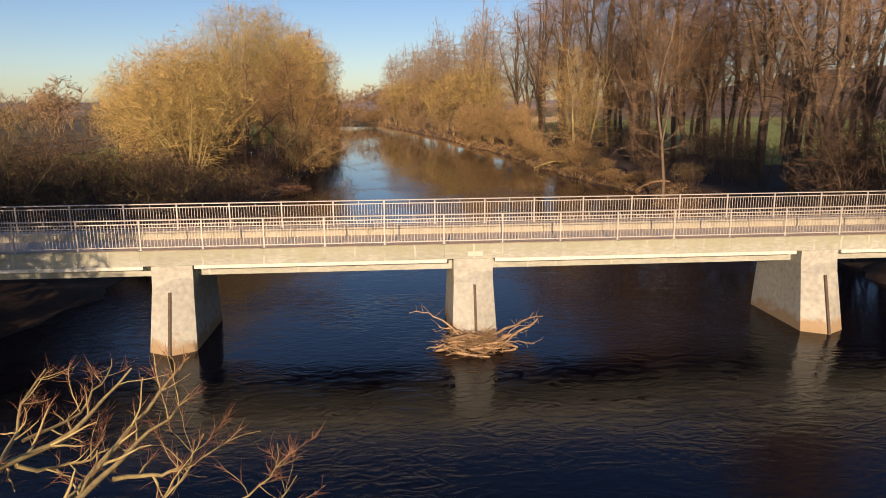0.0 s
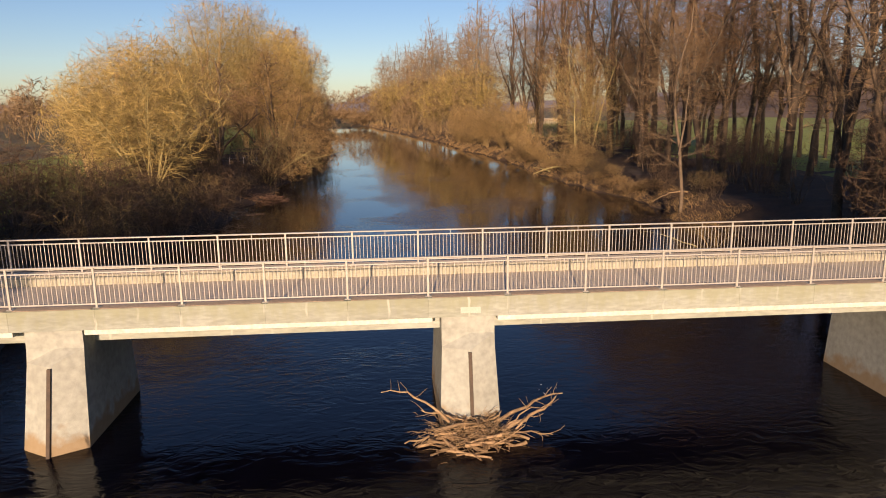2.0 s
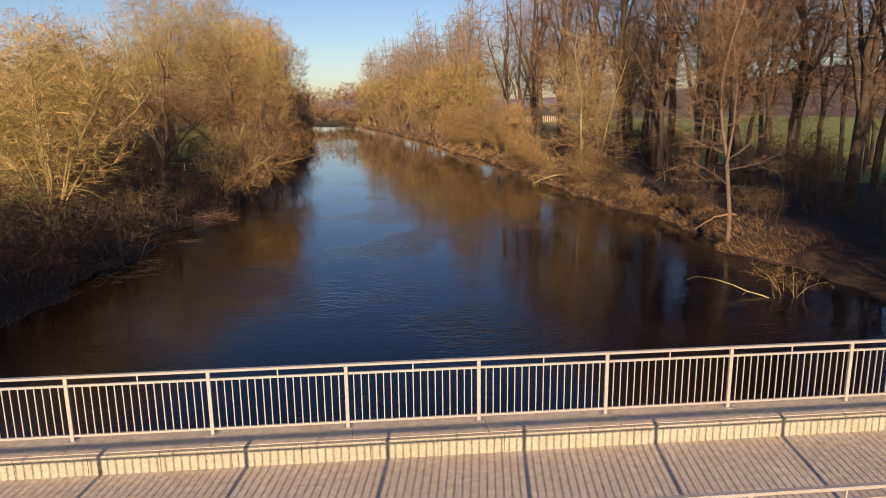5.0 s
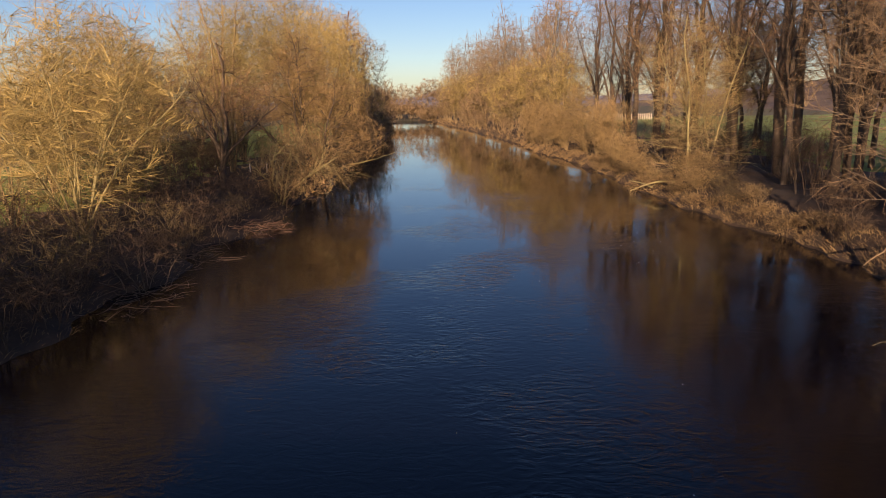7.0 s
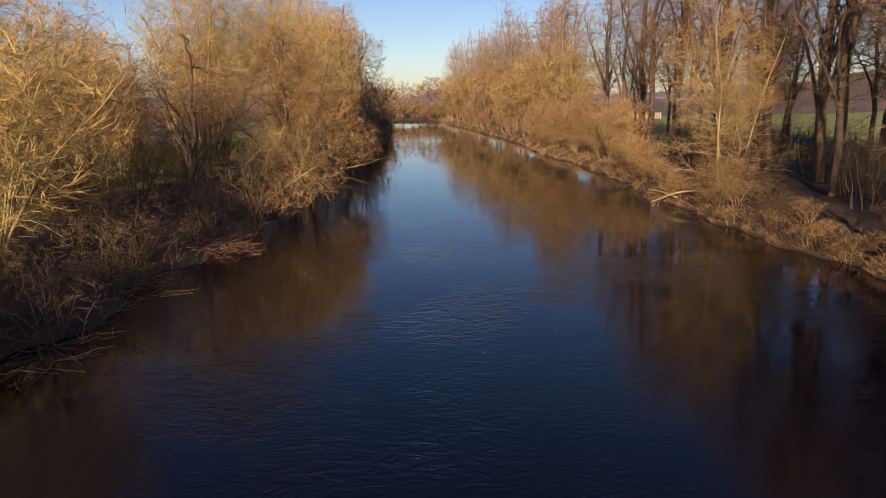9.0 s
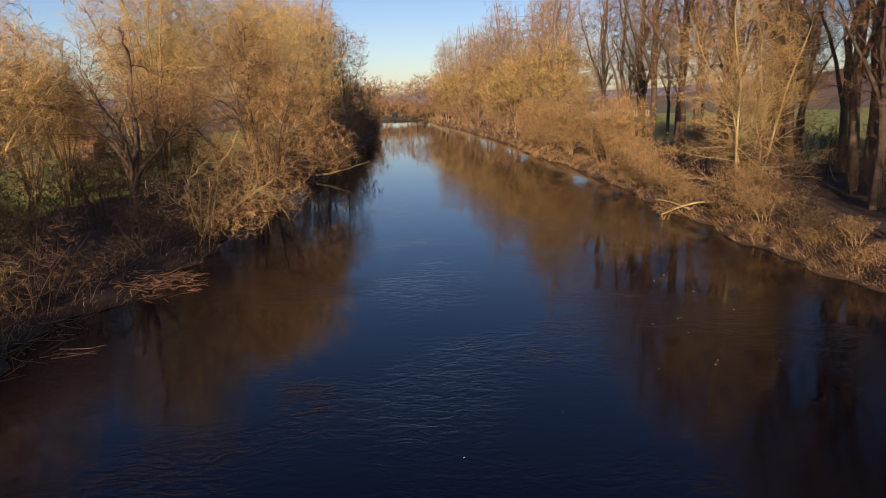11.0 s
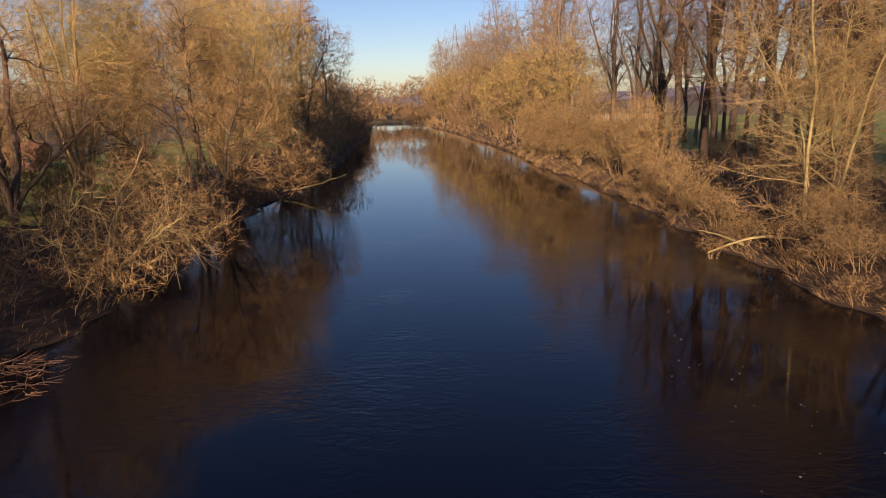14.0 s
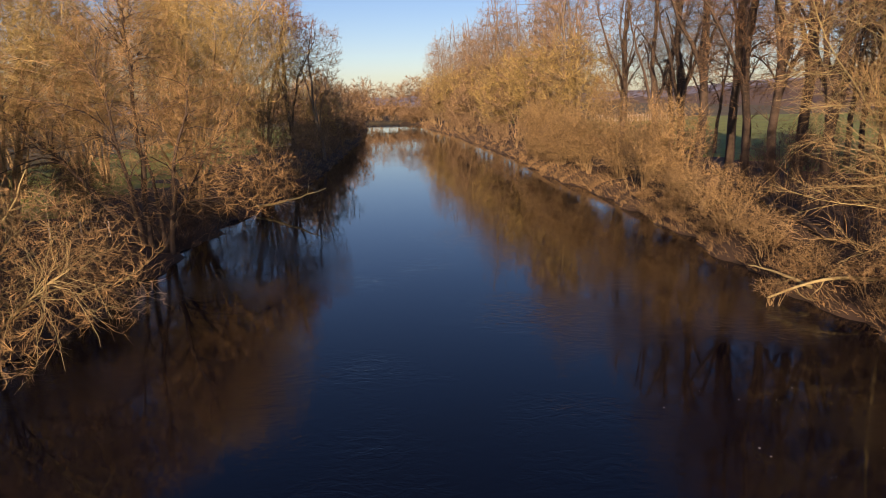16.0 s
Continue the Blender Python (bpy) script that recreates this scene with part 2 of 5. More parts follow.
def water_material():
    m = bpy.data.materials.new("river_water")
    m.use_nodes = True
    n, l = m.node_tree.nodes, m.node_tree.links
    b = n["Principled BSDF"]
    b.inputs["Roughness"].default_value, b.inputs["IOR"].default_value = 0.035, 1.265
    geo = n.new("ShaderNodeNewGeometry")
    mp = n.new("ShaderNodeMapping")
    mp.inputs["Scale"].default_value = (0.7, 1.25, 1)
    l.new(geo.outputs["Position"], mp.inputs["Vector"])
    tint = n.new("ShaderNodeTexNoise")
    tint.inputs["Scale"].default_value, tint.inputs["Detail"].default_value = 0.09, 5
    l.new(geo.outputs["Position"], tint.inputs["Vector"])
    mix = n.new("ShaderNodeMix")
    mix.data_type = "RGBA"
    mix.inputs[6].default_value, mix.inputs[7].default_value = (0.0008, 0.0016, 0.0085, 1), (0.003, 0.0018, 0.0014, 1)
    l.new(tint.outputs["Fac"], mix.inputs[0])
    l.new(mix.outputs[2], b.inputs["Base Color"])
    wave = n.new("ShaderNodeTexNoise")
    wave.inputs["Scale"].default_value, wave.inputs["Detail"].default_value, wave.inputs["Distortion"].default_value = 1.5, 8, 1.6
    l.new(mp.outputs[0], wave.inputs["Vector"])
    patch = n.new("ShaderNodeTexNoise")
    patch.inputs["Scale"].default_value, patch.inputs["Detail"].default_value = 0.11, 3
    l.new(geo.outputs["Position"], patch.inputs["Vector"])
    rng = n.new("ShaderNodeMapRange")
    rng.inputs["From Min"].default_value, rng.inputs["From Max"].default_value = 0.46, 0.62
    rng.inputs["To Min"].default_value, rng.inputs["To Max"].default_value = 0.06, 1.0
    l.new(patch.outputs["Fac"], rng.inputs["Value"])
    bp = n.new("ShaderNodeBump")
    bp.inputs["Distance"].default_value = 0.036
    sep = n.new("ShaderNodeSeparateXYZ")
    l.new(geo.outputs["Position"], sep.inputs[0])
    near = n.new("ShaderNodeMapRange")
    near.inputs["From Min"].default_value, near.inputs["From Max"].default_value = 20, 80
    near.inputs["To Min"].default_value, near.inputs["To Max"].default_value = 0.38, 0.0
    l.new(sep.outputs["Y"], near.inputs["Value"])
    riffle = n.new("ShaderNodeMath")
    calm = n.new("ShaderNodeMapRange")
    calm.inputs["From Min"].default_value, calm.inputs["From Max"].default_value = 75, 135
    calm.inputs["To Min"].default_value, calm.inputs["To Max"].default_value = 1.0, 0.12
    l.new(sep.outputs["Y"], calm.inputs["Value"])
    still = n.new("ShaderNodeMath")
    still.operation = "MULTIPLY"
    l.new(rng.outputs[0], still.inputs[0])
    l.new(calm.outputs[0], still.inputs[1])
    l.new(still.outputs[0], riffle.inputs[0])
    l.new(near.outputs[0], riffle.inputs[1])
    l.new(riffle.outputs[0], bp.inputs["Strength"])
    l.new(wave.outputs["Fac"], bp.inputs["Height"])
    l.new(bp.outputs[0], b.inputs["Normal"])
    return m


water_mat = water_material()

# ---- building helpers ----


def thing(name, label, category, group="", kind="", at=(0, 0, 0)):
    ob = new(name)
    ob.location = at
    ob.empty_display_size = 0.2
    return tagged(ob, label, category, group, kind)


def part(name, bm, mat, parent, label="", smooth=False):
    """Links a bmesh, or a ready mesh, as one object under a thing or a part."""
    if isinstance(bm, bmesh.types.BMesh):
        me = bpy.data.meshes.new(name)
        bm.to_mesh(me)
        bm.free()
    else:
        me = bm
    if mat and not me.materials:
        me.materials.append(mat)
    if smooth:
        me.polygons.foreach_set("use_smooth", np.ones(len(me.polygons), bool))
    ob = new(name, me)
    ob.parent = parent
    return tagged(ob, label)


def box(x0, x1, y0, y1, z0, z1, bevel=0.0):
    bm = bmesh.new()
    bmesh.ops.create_cube(bm, size=1.0)
    for v in bm.verts:
        v.co = ((x0 + x1) / 2 + v.co.x * (x1 - x0), (y0 + y1) / 2 + v.co.y * (y1 - y0), (z0 + z1) / 2 + v.co.z * (z1 - z0))
    if bevel:
        bmesh.ops.bevel(bm, geom=list(bm.edges), offset=bevel, segments=1, affect="EDGES")
    return bm


def mesh_from(name, verts, quads=None, tris=None):
    """A mesh from arrays of corners, four-sided and three-sided faces."""
    me = bpy.data.meshes.new(name)
    quads = np.zeros((0, 4), np.int32) if quads is None else np.asarray(quads, np.int32)
    tris = np.zeros((0, 3), np.int32) if tris is None else np.asarray(tris, np.int32)
    loops = np.concatenate([quads.ravel(), tris.ravel()])
    starts = np.concatenate([np.arange(len(quads)) * 4, len(quads) * 4 + np.arange(len(tris)) * 3])
    me.vertices.add(len(verts))
    me.vertices.foreach_set("co", np.asarray(verts, np.float32).ravel())
    me.loops.add(len(loops))
    me.loops.foreach_set("vertex_index", loops.astype(np.int32))
    me.polygons.add(len(starts))
    me.polygons.foreach_set("loop_start", starts.astype(np.int32))
    me.update(calc_edges=True)
    return me


def unit(v):
    return v / np.maximum(np.linalg.norm(v, axis=-1, keepdims=True), 1e-9)


def tubes(name, lines):
    """Tapered tubes along polylines: (points, radii, sides)."""
    vs, qs, base = [], [], 0
    for pts, rad, k in lines:
        pts, rad = np.asarray(pts, float), np.asarray(rad, float)
        tan = unit(np.gradient(pts, axis=0))
        ref = np.array([0.31, 0.17, 0.93]) if abs(tan[0, 2]) < 0.8 else np.array([0.95, 0.2, 0.1])
        a = unit(np.cross(tan, ref))
        b = np.cross(tan, a)
        ang = np.arange(k) * 2 * np.pi / k
        ring = pts[:, None] + rad[:, None, None] * (a[:, None] * np.cos(ang)[None, :, None] + b[:, None] * np.sin(ang)[None, :, None])
        n = len(pts)
        vs.append(ring.reshape(-1, 3))
        i, j = np.meshgrid(np.arange(n - 1), np.arange(k), indexing="ij")
        j2 = (j + 1) % k
        qs.append((base + np.stack([i * k + j, i * k + j2, (i + 1) * k + j2, (i + 1) * k + j], -1)).reshape(-1, 4))
        base += n * k
    return mesh_from(name, np.concatenate(vs), np.concatenate(qs))


def twigs(name, start, mid, end, r0, bent=False):
    """Thin three-sided tapered twigs; bent: with a bend half way."""
    n = len(start)
    t = unit(end - start)
    ref = np.where(np.abs(t[:, 2:3]) < 0.8, np.array([[0.1, 0.2, 0.97]]), np.array([[0.97, 0.1, 0.2]]))
    a = unit(np.cross(t, ref))
    b = np.cross(t, a)
    k = 7 if bent else 4
    v = np.empty((n, k, 3))
    for q in range(3):
        c, s = math.cos(q * 2.0944), math.sin(q * 2.0944)
        v[:, q] = start + r0[:, None] * (a * c + b * s)
        if bent:
            v[:, 3 + q] = mid + 0.7 * r0[:, None] * (a * c + b * s)
    v[:, -1] = end
    o = (np.arange(n) * k)[:, None]
    if not bent:
        return mesh_from(name, v.reshape(-1, 3), None, np.concatenate([o + np.array([[q, (q + 1) % 3, 3]]) for q in range(3)]))
    quads = np.concatenate([o + np.array([[q, (q + 1) % 3, 3 + (q + 1) % 3, 3 + q]]) for q in range(3)])
    return mesh_from(name, v.reshape(-1, 3), quads, np.concatenate([o + np.array([[3 + q, 3 + (q + 1) % 3, 6]]) for q in range(3)]))


def spray(rng, lines, count, length, spread, lift, r0, low=0.2, droop=0.0):
    """Twigs that start along polylines. spread: how far they leave the branch's way; lift: pull upwards."""
    segs_a, segs_b, w, tufts = [], [], [], []
    for pts, rad, k in lines:
        pts = np.asarray(pts)
        first = int(low * (len(pts) - 1))
        tufts.append(np.full(len(pts) - 1 - first, math.exp(0.7 * rng.normal())))
        for i in range(first, len(pts) - 1):
            segs_a.append(pts[i]); segs_b.append(pts[i + 1]); w.append(np.linalg.norm(pts[i + 1] - pts[i]))
    A, B, w = np.array(segs_a), np.array(segs_b), np.array(w) * np.concatenate(tufts)
    pick = rng.choice(len(A), count, p=w / w.sum())
    u = rng.random((count, 1))
    s = A[pick] * (1 - u) + B[pick] * u
    d = unit(B[pick] - A[pick])
    d = unit(d + spread * rng.normal(size=(count, 3)) * 0.6 + np.array([0, 0, lift]))
    ln = length * (0.45 + 0.9 * rng.random((count, 1)))
    mid = s + d * ln * 0.5
    d2 = unit(d + 0.25 * rng.normal(size=(count, 3)) + np.array([0, 0, 0.25 * lift - droop]))
    e = mid + d2 * ln * 0.5
    return s, mid, e, r0 * (0.6 + 0.7 * rng.random(count))


def grow(rng, base, way, length, radius, segs, wander, rise):
    """One branch as a polyline: it wanders and bends upwards by rise."""
    pts, d = [np.array(base, float)], unit(np.array(way, float))
    step = length / segs
    for i in range(segs):
        d = unit(d + wander * rng.normal(size=3) + np.array([0, 0, rise]) / segs)
        pts.append(pts[-1] + d * step)
    return np.array(pts), radius * np.linspace(1, 0.35, segs + 1)


def side(rng, d, angle):
    """A direction that leaves d by that angle, any way round."""
    r = rng.normal(size=3)
    r = unit(r - d * (r @ d))
    return unit(d * math.cos(angle) + r * math.sin(angle))


def skeleton_tree(rng, stems, limbs, branches, rise=0.3, wander=0.12, sides=7, droop=0.0):
    """Stems -> limbs -> branches. stems: (base, way, length, radius); limbs, branches: (count, share of length, angle, from, radius share)."""
    trunk_lines, limb_lines, fine_lines = [], [], []
    for base, way, length, radius in stems:
        pts, rad = grow(rng, base, way, length, radius, 9, wander * 0.95, rise * 0.5)
        trunk_lines.append((pts, rad, sides))
        n, share, angle, low, rs = limbs
        for k in range(n):
            f = low + (1 - low) * (k + rng.random()) / n
            i = min(int(f * 9), 8)
            at = pts[i] * (1 - (f * 9 - i)) + pts[i + 1] * (f * 9 - i)
            d = side(rng, unit(pts[i + 1] - pts[i]), radians(angle * (0.6 + 0.7 * rng.random())))
            ln = length * share * (1.25 - 0.75 * f) * (0.7 + 0.6 * rng.random())
            lp, lr = grow(rng, at, d, ln, max(rad[i] * rs, 0.025), 5, wander, rise)
            limb_lines.append((lp, lr, 4 if sides > 4 else 3))
            n2, share2, angle2, low2, rs2 = branches
            for q in range(n2):
                g = low2 + (1 - low2) * (q + rng.random()) / n2
                j = min(int(g * 5), 4)
                d2 = side(rng, unit(lp[j + 1] - lp[j]), radians(angle2 * (0.6 + 0.7 * rng.random())))
                bp, br = grow(rng, lp[j], d2, ln * share2 * (0.6 + 0.7 * rng.random()), max(lr[j] * rs2, 0.014), 3, wander * 1.2, rise * 0.8)
                fine_lines.append((bp, br, 3))
    return trunk_lines, limb_lines, fine_lines

# ---- ground and water ----
LEFT_Y = [-400, -60, 0, 30, 58, 64, 71, 80, 86, 94, 104, 118, 136, 165, 185, 266, 355, 385, 410, 500, 1200]
LEFT_X = [-30, -20, -19, -17.5, -15.2, -15.6, -14.2, -15.6, -13.5, -13.6, -13.5, -14.5, -15.2, -14.2, -15.3, -20, -29, -48, -110, -220, -900]
RIGHT_Y = [-400, -60, 0, 38, 57, 66, 77, 85, 92, 101, 115, 125, 133, 152, 166, 196, 267, 307, 331, 385, 402, 425, 500, 1200]
RIGHT_X = [20, 25, 26, 28, 29.2, 26.6, 27.9, 26.3, 25.0, 24.4, 23.6, 23.6, 23.0, 21.6, 18.6, 17.5, 8.2, 2.4, -2.5, -8.5, -20, -85, -200, -880]


def bank_dist(x, y):
    """Metres beyond the water's edge; negative over the river."""
    xl = np.interp(y, LEFT_Y, LEFT_X) + 0.5 * np.sin(y * 0.55) + 0.35 * np.sin(y * 1.37 + 1)
    xr = np.interp(y, RIGHT_Y, RIGHT_X) + 0.45 * np.sin(y * 0.61 + 2) + 0.3 * np.sin(y * 1.49)
    return np.maximum(xl - x, x - xr), x > (xl + xr) / 2


def ground_z(x, y):
    x, y = np.asarray(x, float), np.asarray(y, float)
    d, right = bank_dist(x, y)
    out = np.where(right, 1.5 * (1 - np.exp(-np.maximum(d, 0) / 1.6)) + 1.0 * (1 - np.exp(-np.maximum(d, 0) / 9)),
                   0.9 * (1 - np.exp(-np.maximum(d, 0) / 2.2)) + 1.1 * (1 - np.exp(-np.maximum(d, 0) / 8)))
    z = np.where(d > 0, out, np.maximum(0.45 * d, -1.8))
    lumps = 0.13 * np.sin(x * 1.3 + 0.4 * y) * np.sin(y * 1.1 - 0.3 * x) + 0.22 * np.sin(x * 0.31) * np.sin(y * 0.27 + 1)
    z = z + lumps * np.clip(d / 1.5, 0, 1) * np.clip(60 / np.maximum(np.abs(x) + np.abs(y - 100), 60), 0.1, 1)
    # path embankments at the ends of the bridge
    e = np.clip(1 - np.maximum(np.abs(y - 31.5) - 3.2, 0) / 5.0, 0, 1) * np.clip((np.maximum(-20.5 - x, x - 30.5)) / 3.0, 0, 1)
    e = e * np.clip(1 - (np.abs(x) - 40) / 60, 0, 1)
    z = z * (1 - e) + 3.95 * e
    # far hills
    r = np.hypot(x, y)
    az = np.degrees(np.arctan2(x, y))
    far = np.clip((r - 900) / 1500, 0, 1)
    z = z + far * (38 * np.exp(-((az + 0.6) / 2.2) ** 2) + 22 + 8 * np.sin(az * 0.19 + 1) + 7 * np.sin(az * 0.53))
    wood = np.clip((x - 170) / 240, 0, 1) * np.clip((y + 300) / 300, 0, 1) * np.clip((1500 - r) / 600, 0, 1)
    z = z + wood * (30 + 9 * np.sin(y * 0.013) + 2.2 * np.sin(y * 0.09) * np.sin(x * 0.11))
    return z


def graded(lo, hi, fine_lo, fine_hi, step, growth):
    c = list(np.arange(fine_lo, fine_hi, step))
    s = step
    while c[-1] < hi:
        s *= growth
        c.append(c[-1] + s)
    s = step
    while c[0] > lo:
        s *= growth
        c.insert(0, c[0] - s)
    return np.array(c)


gx, gy = graded(-3600, 3600, -46, 58, 1.0, 1.18), graded(-1500, 4200, -10, 200, 1.15, 1.13)
X, Y = np.meshgrid(gx, gy)
Z = ground_z(X, Y)
nx, ny = len(gx), len(gy)
ii, jj = np.meshgrid(np.arange(ny - 1), np.arange(nx - 1), indexing="ij")
quads = np.stack([ii * nx + jj, ii * nx + jj + 1, (ii + 1) * nx + jj + 1, (ii + 1) * nx + jj], -1).reshape(-1, 4)
gm = mesh_from("ground", np.stack([X, Y, Z], -1).reshape(-1, 3), quads)
for m in (riverbed, soil, meadow, field, woodland, hazy_hills):
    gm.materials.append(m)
cx, cy = X[:-1, :-1] + np.diff(X, axis=1)[:-1] / 2, Y[:-1, :-1] + np.diff(Y, axis=0)[:, :-1] / 2
dist, isright = bank_dist(cx, cy)
wob = 1.6 * np.sin(cy * 0.35) + 1.2 * np.sin(cx * 0.5 + cy * 0.9)
kind = np.where(dist < -0.4, 0, 1)
kind = np.where((dist + wob > 22) & isright, 2, kind)
kind = np.where((dist + wob > 15) & ~isright, 2, kind)
kind = np.where((dist > 45) & ~isright, 3, kind)
kind = np.where((cy > 340) & (kind == 2), 3, kind)
kind = np.where((cx > 170) & (cy > -300), 4, kind)
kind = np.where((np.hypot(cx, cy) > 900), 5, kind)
gm.attributes.new("material_index", "INT", "FACE")
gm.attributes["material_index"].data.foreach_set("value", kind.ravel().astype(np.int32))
gm.polygons.foreach_set("use_smooth", np.ones(len(gm.polygons), bool))
tagged(new("ground", gm), "brown earth river banks, green meadow and wooded hills", "ground", kind="structure")

wx, wy = np.linspace(-260, 60, 9), np.linspace(-400, 1200, 21)
WX, WY = np.meshgrid(wx, wy)
ii, jj = np.meshgrid(np.arange(20), np.arange(8), indexing="ij")
wm = mesh_from("water", np.stack([WX, WY, 0 * WX], -1).reshape(-1, 3), np.stack([ii * 9 + jj, ii * 9 + jj + 1, (ii + 1) * 9 + jj + 1, (ii + 1) * 9 + jj], -1).reshape(-1, 4))
wm.materials.append(water_mat)
tagged(new("water", wm), "dark calm river water reflecting blue sky and trees", "river", kind="structure")

# ---- bridge ----
DECK_Z, BEAM_Z = 3.89, 4.25
BX0, BX1 = -24.0, 34.0
bridge = thing("bridge", "sunlit pale concrete footbridge on three piers over the river", "bridge", kind="structure")
part("deck", box(BX0, BX1, 29.2, 33.44, 3.5, DECK_Z), asphalt, bridge, "grey-brown asphalt walkway")
clean = material("clean_concrete", (0.6, 0.62, 0.57), (0.52, 0.53, 0.47), 0.8, 0.9, 0.15, 40)
PIERS = (-9.68, 3.15, 18.92)
for k in range(22):
    x0, x1 = max(4.45 + (k - 11) * 2.56, BX0), min(4.45 + (k - 10) * 2.56, BX1)
    part("edge_beam", box(x0 + 0.001, x1 - 0.001, 28.75, 29.22, 3.602, BEAM_Z, 0.006), concrete, bridge, "weathered concrete edge beam")
    part("edge_beam", box(x0 + 0.001, x1 - 0.001, 33.42, 34.25, 3.44, BEAM_Z, 0.006), concrete, bridge, "weathered concrete edge beam")
    part("walk_strip", box(x0 + 0.006, x1 - 0.006, 33.45, 34.2, BEAM_Z, BEAM_Z + 0.012, 0.003), asphalt, bridge, "brown coated strip behind the kerb")
ends = [BX0] + [c + d for c in PIERS for d in (-1.1, 0.9)] + [BX1]
for x0, x1 in zip(ends[0::2], ends[1::2]):
    part("beam_foot", box(x0 + 0.05, x1 - 0.05, 28.77, 29.20, 3.44, 3.6, 0.012), clean, bridge, "paler clean foot of the edge beam")
part("girder", box(BX0, BX1, 29.7, 33.3, 2.96, 3.50), concrete, bridge, "concrete girder under the deck")
# kerb stones along the far side of the walkway
kerb_me = None
for k in range(46):
    x = BX0 + 0.6 + k * 1.25
    if kerb_me is None:
        kb = box(-0.62, 0.62, -0.04, 0.04, -0.19, 0.178)
        kerb_me = bpy.data.meshes.new("kerb_stone")
        kb.to_mesh(kerb_me)
        kb.free()
        kerb_me.materials.append(kerb_stone)
    o = part("kerb_stone", kerb_me, None, bridge)
    o.location = (x, 33.39, DECK_Z + 0.185)
# narrow dark strip on the deck at the foot of the front edge beam
part("front_strip", box(BX0, BX1, 29.24, 29.30, DECK_Z, DECK_Z + 0.012), near_black, bridge, "narrow dark strip along the edge beam")
part("plaque", box(2.9, 3.55, 28.738, 28.752, 3.72, 3.92, 0.004), material("repair_mortar", (0.5, 0.51, 0.45), (0.45, 0.46, 0.4), 6, 0.9, 0.1), bridge, "pale rectangular repair patch")


def pier_mesh(cx):
    """Battered shaft with a pointed nose under a square head."""
    bm = bmesh.new()
    hw0, hw1 = 0.98, 0.86
    def ring(z, hw, front, nose, back):
        return [bm.verts.new(p) for p in ((cx - hw, back, z), (cx - hw, front, z), (cx, nose, z), (cx + hw, front, z), (cx + hw, back, z))]
    rings = [ring(-1.9, hw0 + 0.06, 28.05, 27.45, 32.7), ring(0.0, hw0, 28.2, 27.62, 32.6), ring(2.6, hw1, 28.78, 28.36, 32.5),
             ring(3.02, hw1, 28.86, 28.85, 32.5), ring(3.6, hw1, 28.86, 28.85, 32.5)]
    for a, b in zip(rings, rings[1:]):
        for i in range(5):
            bm.faces.new((a[i], a[(i + 1) % 5], b[(i + 1) % 5], b[i]))
    bm.faces.new(rings[-1]); bm.faces.new(rings[0][::-1])
    bmesh.ops.recalc_face_normals(bm, faces=bm.faces)
    return bm


def groove(cx):
    """The dark steel strip set in the nose."""
    bm = bmesh.new()
    a = [(cx - 0.055, 27.45, -0.6), (cx + 0.055, 27.45, -0.6), (cx + 0.055, 28.35, 2.55), (cx - 0.055, 28.35, 2.55)]
    f = [bm.verts.new((x, y - 0.07, z)) for x, y, z in a]
    b = [bm.verts.new((x, y + 0.1, z)) for x, y, z in a]
    bm.faces.new(f); bm.faces.new(b[::-1])
    for i in range(4):
        bm.faces.new((f[i], b[i], b[(i + 1) % 4], f[(i + 1) % 4]))
    bmesh.ops.recalc_face_normals(bm, faces=bm.faces)
    return bm


rust = material("rust", (0.10, 0.07, 0.05), (0.06, 0.045, 0.035), 3, 0.8, 0.2)
for cx0 in PIERS:
    p = part("pier", pier_mesh(cx0), pier_concrete, bridge, "pointed concrete bridge pier")
    part("nose_strip", groove(cx0), rust, p, "dark steel strip on the pier nose")

# ---- railings ----


def shared(name, bm, mat):
    me = bpy.data.meshes.new(name)
    bm.to_mesh(me)
    bm.free()
    me.materials.append(mat)
    return me


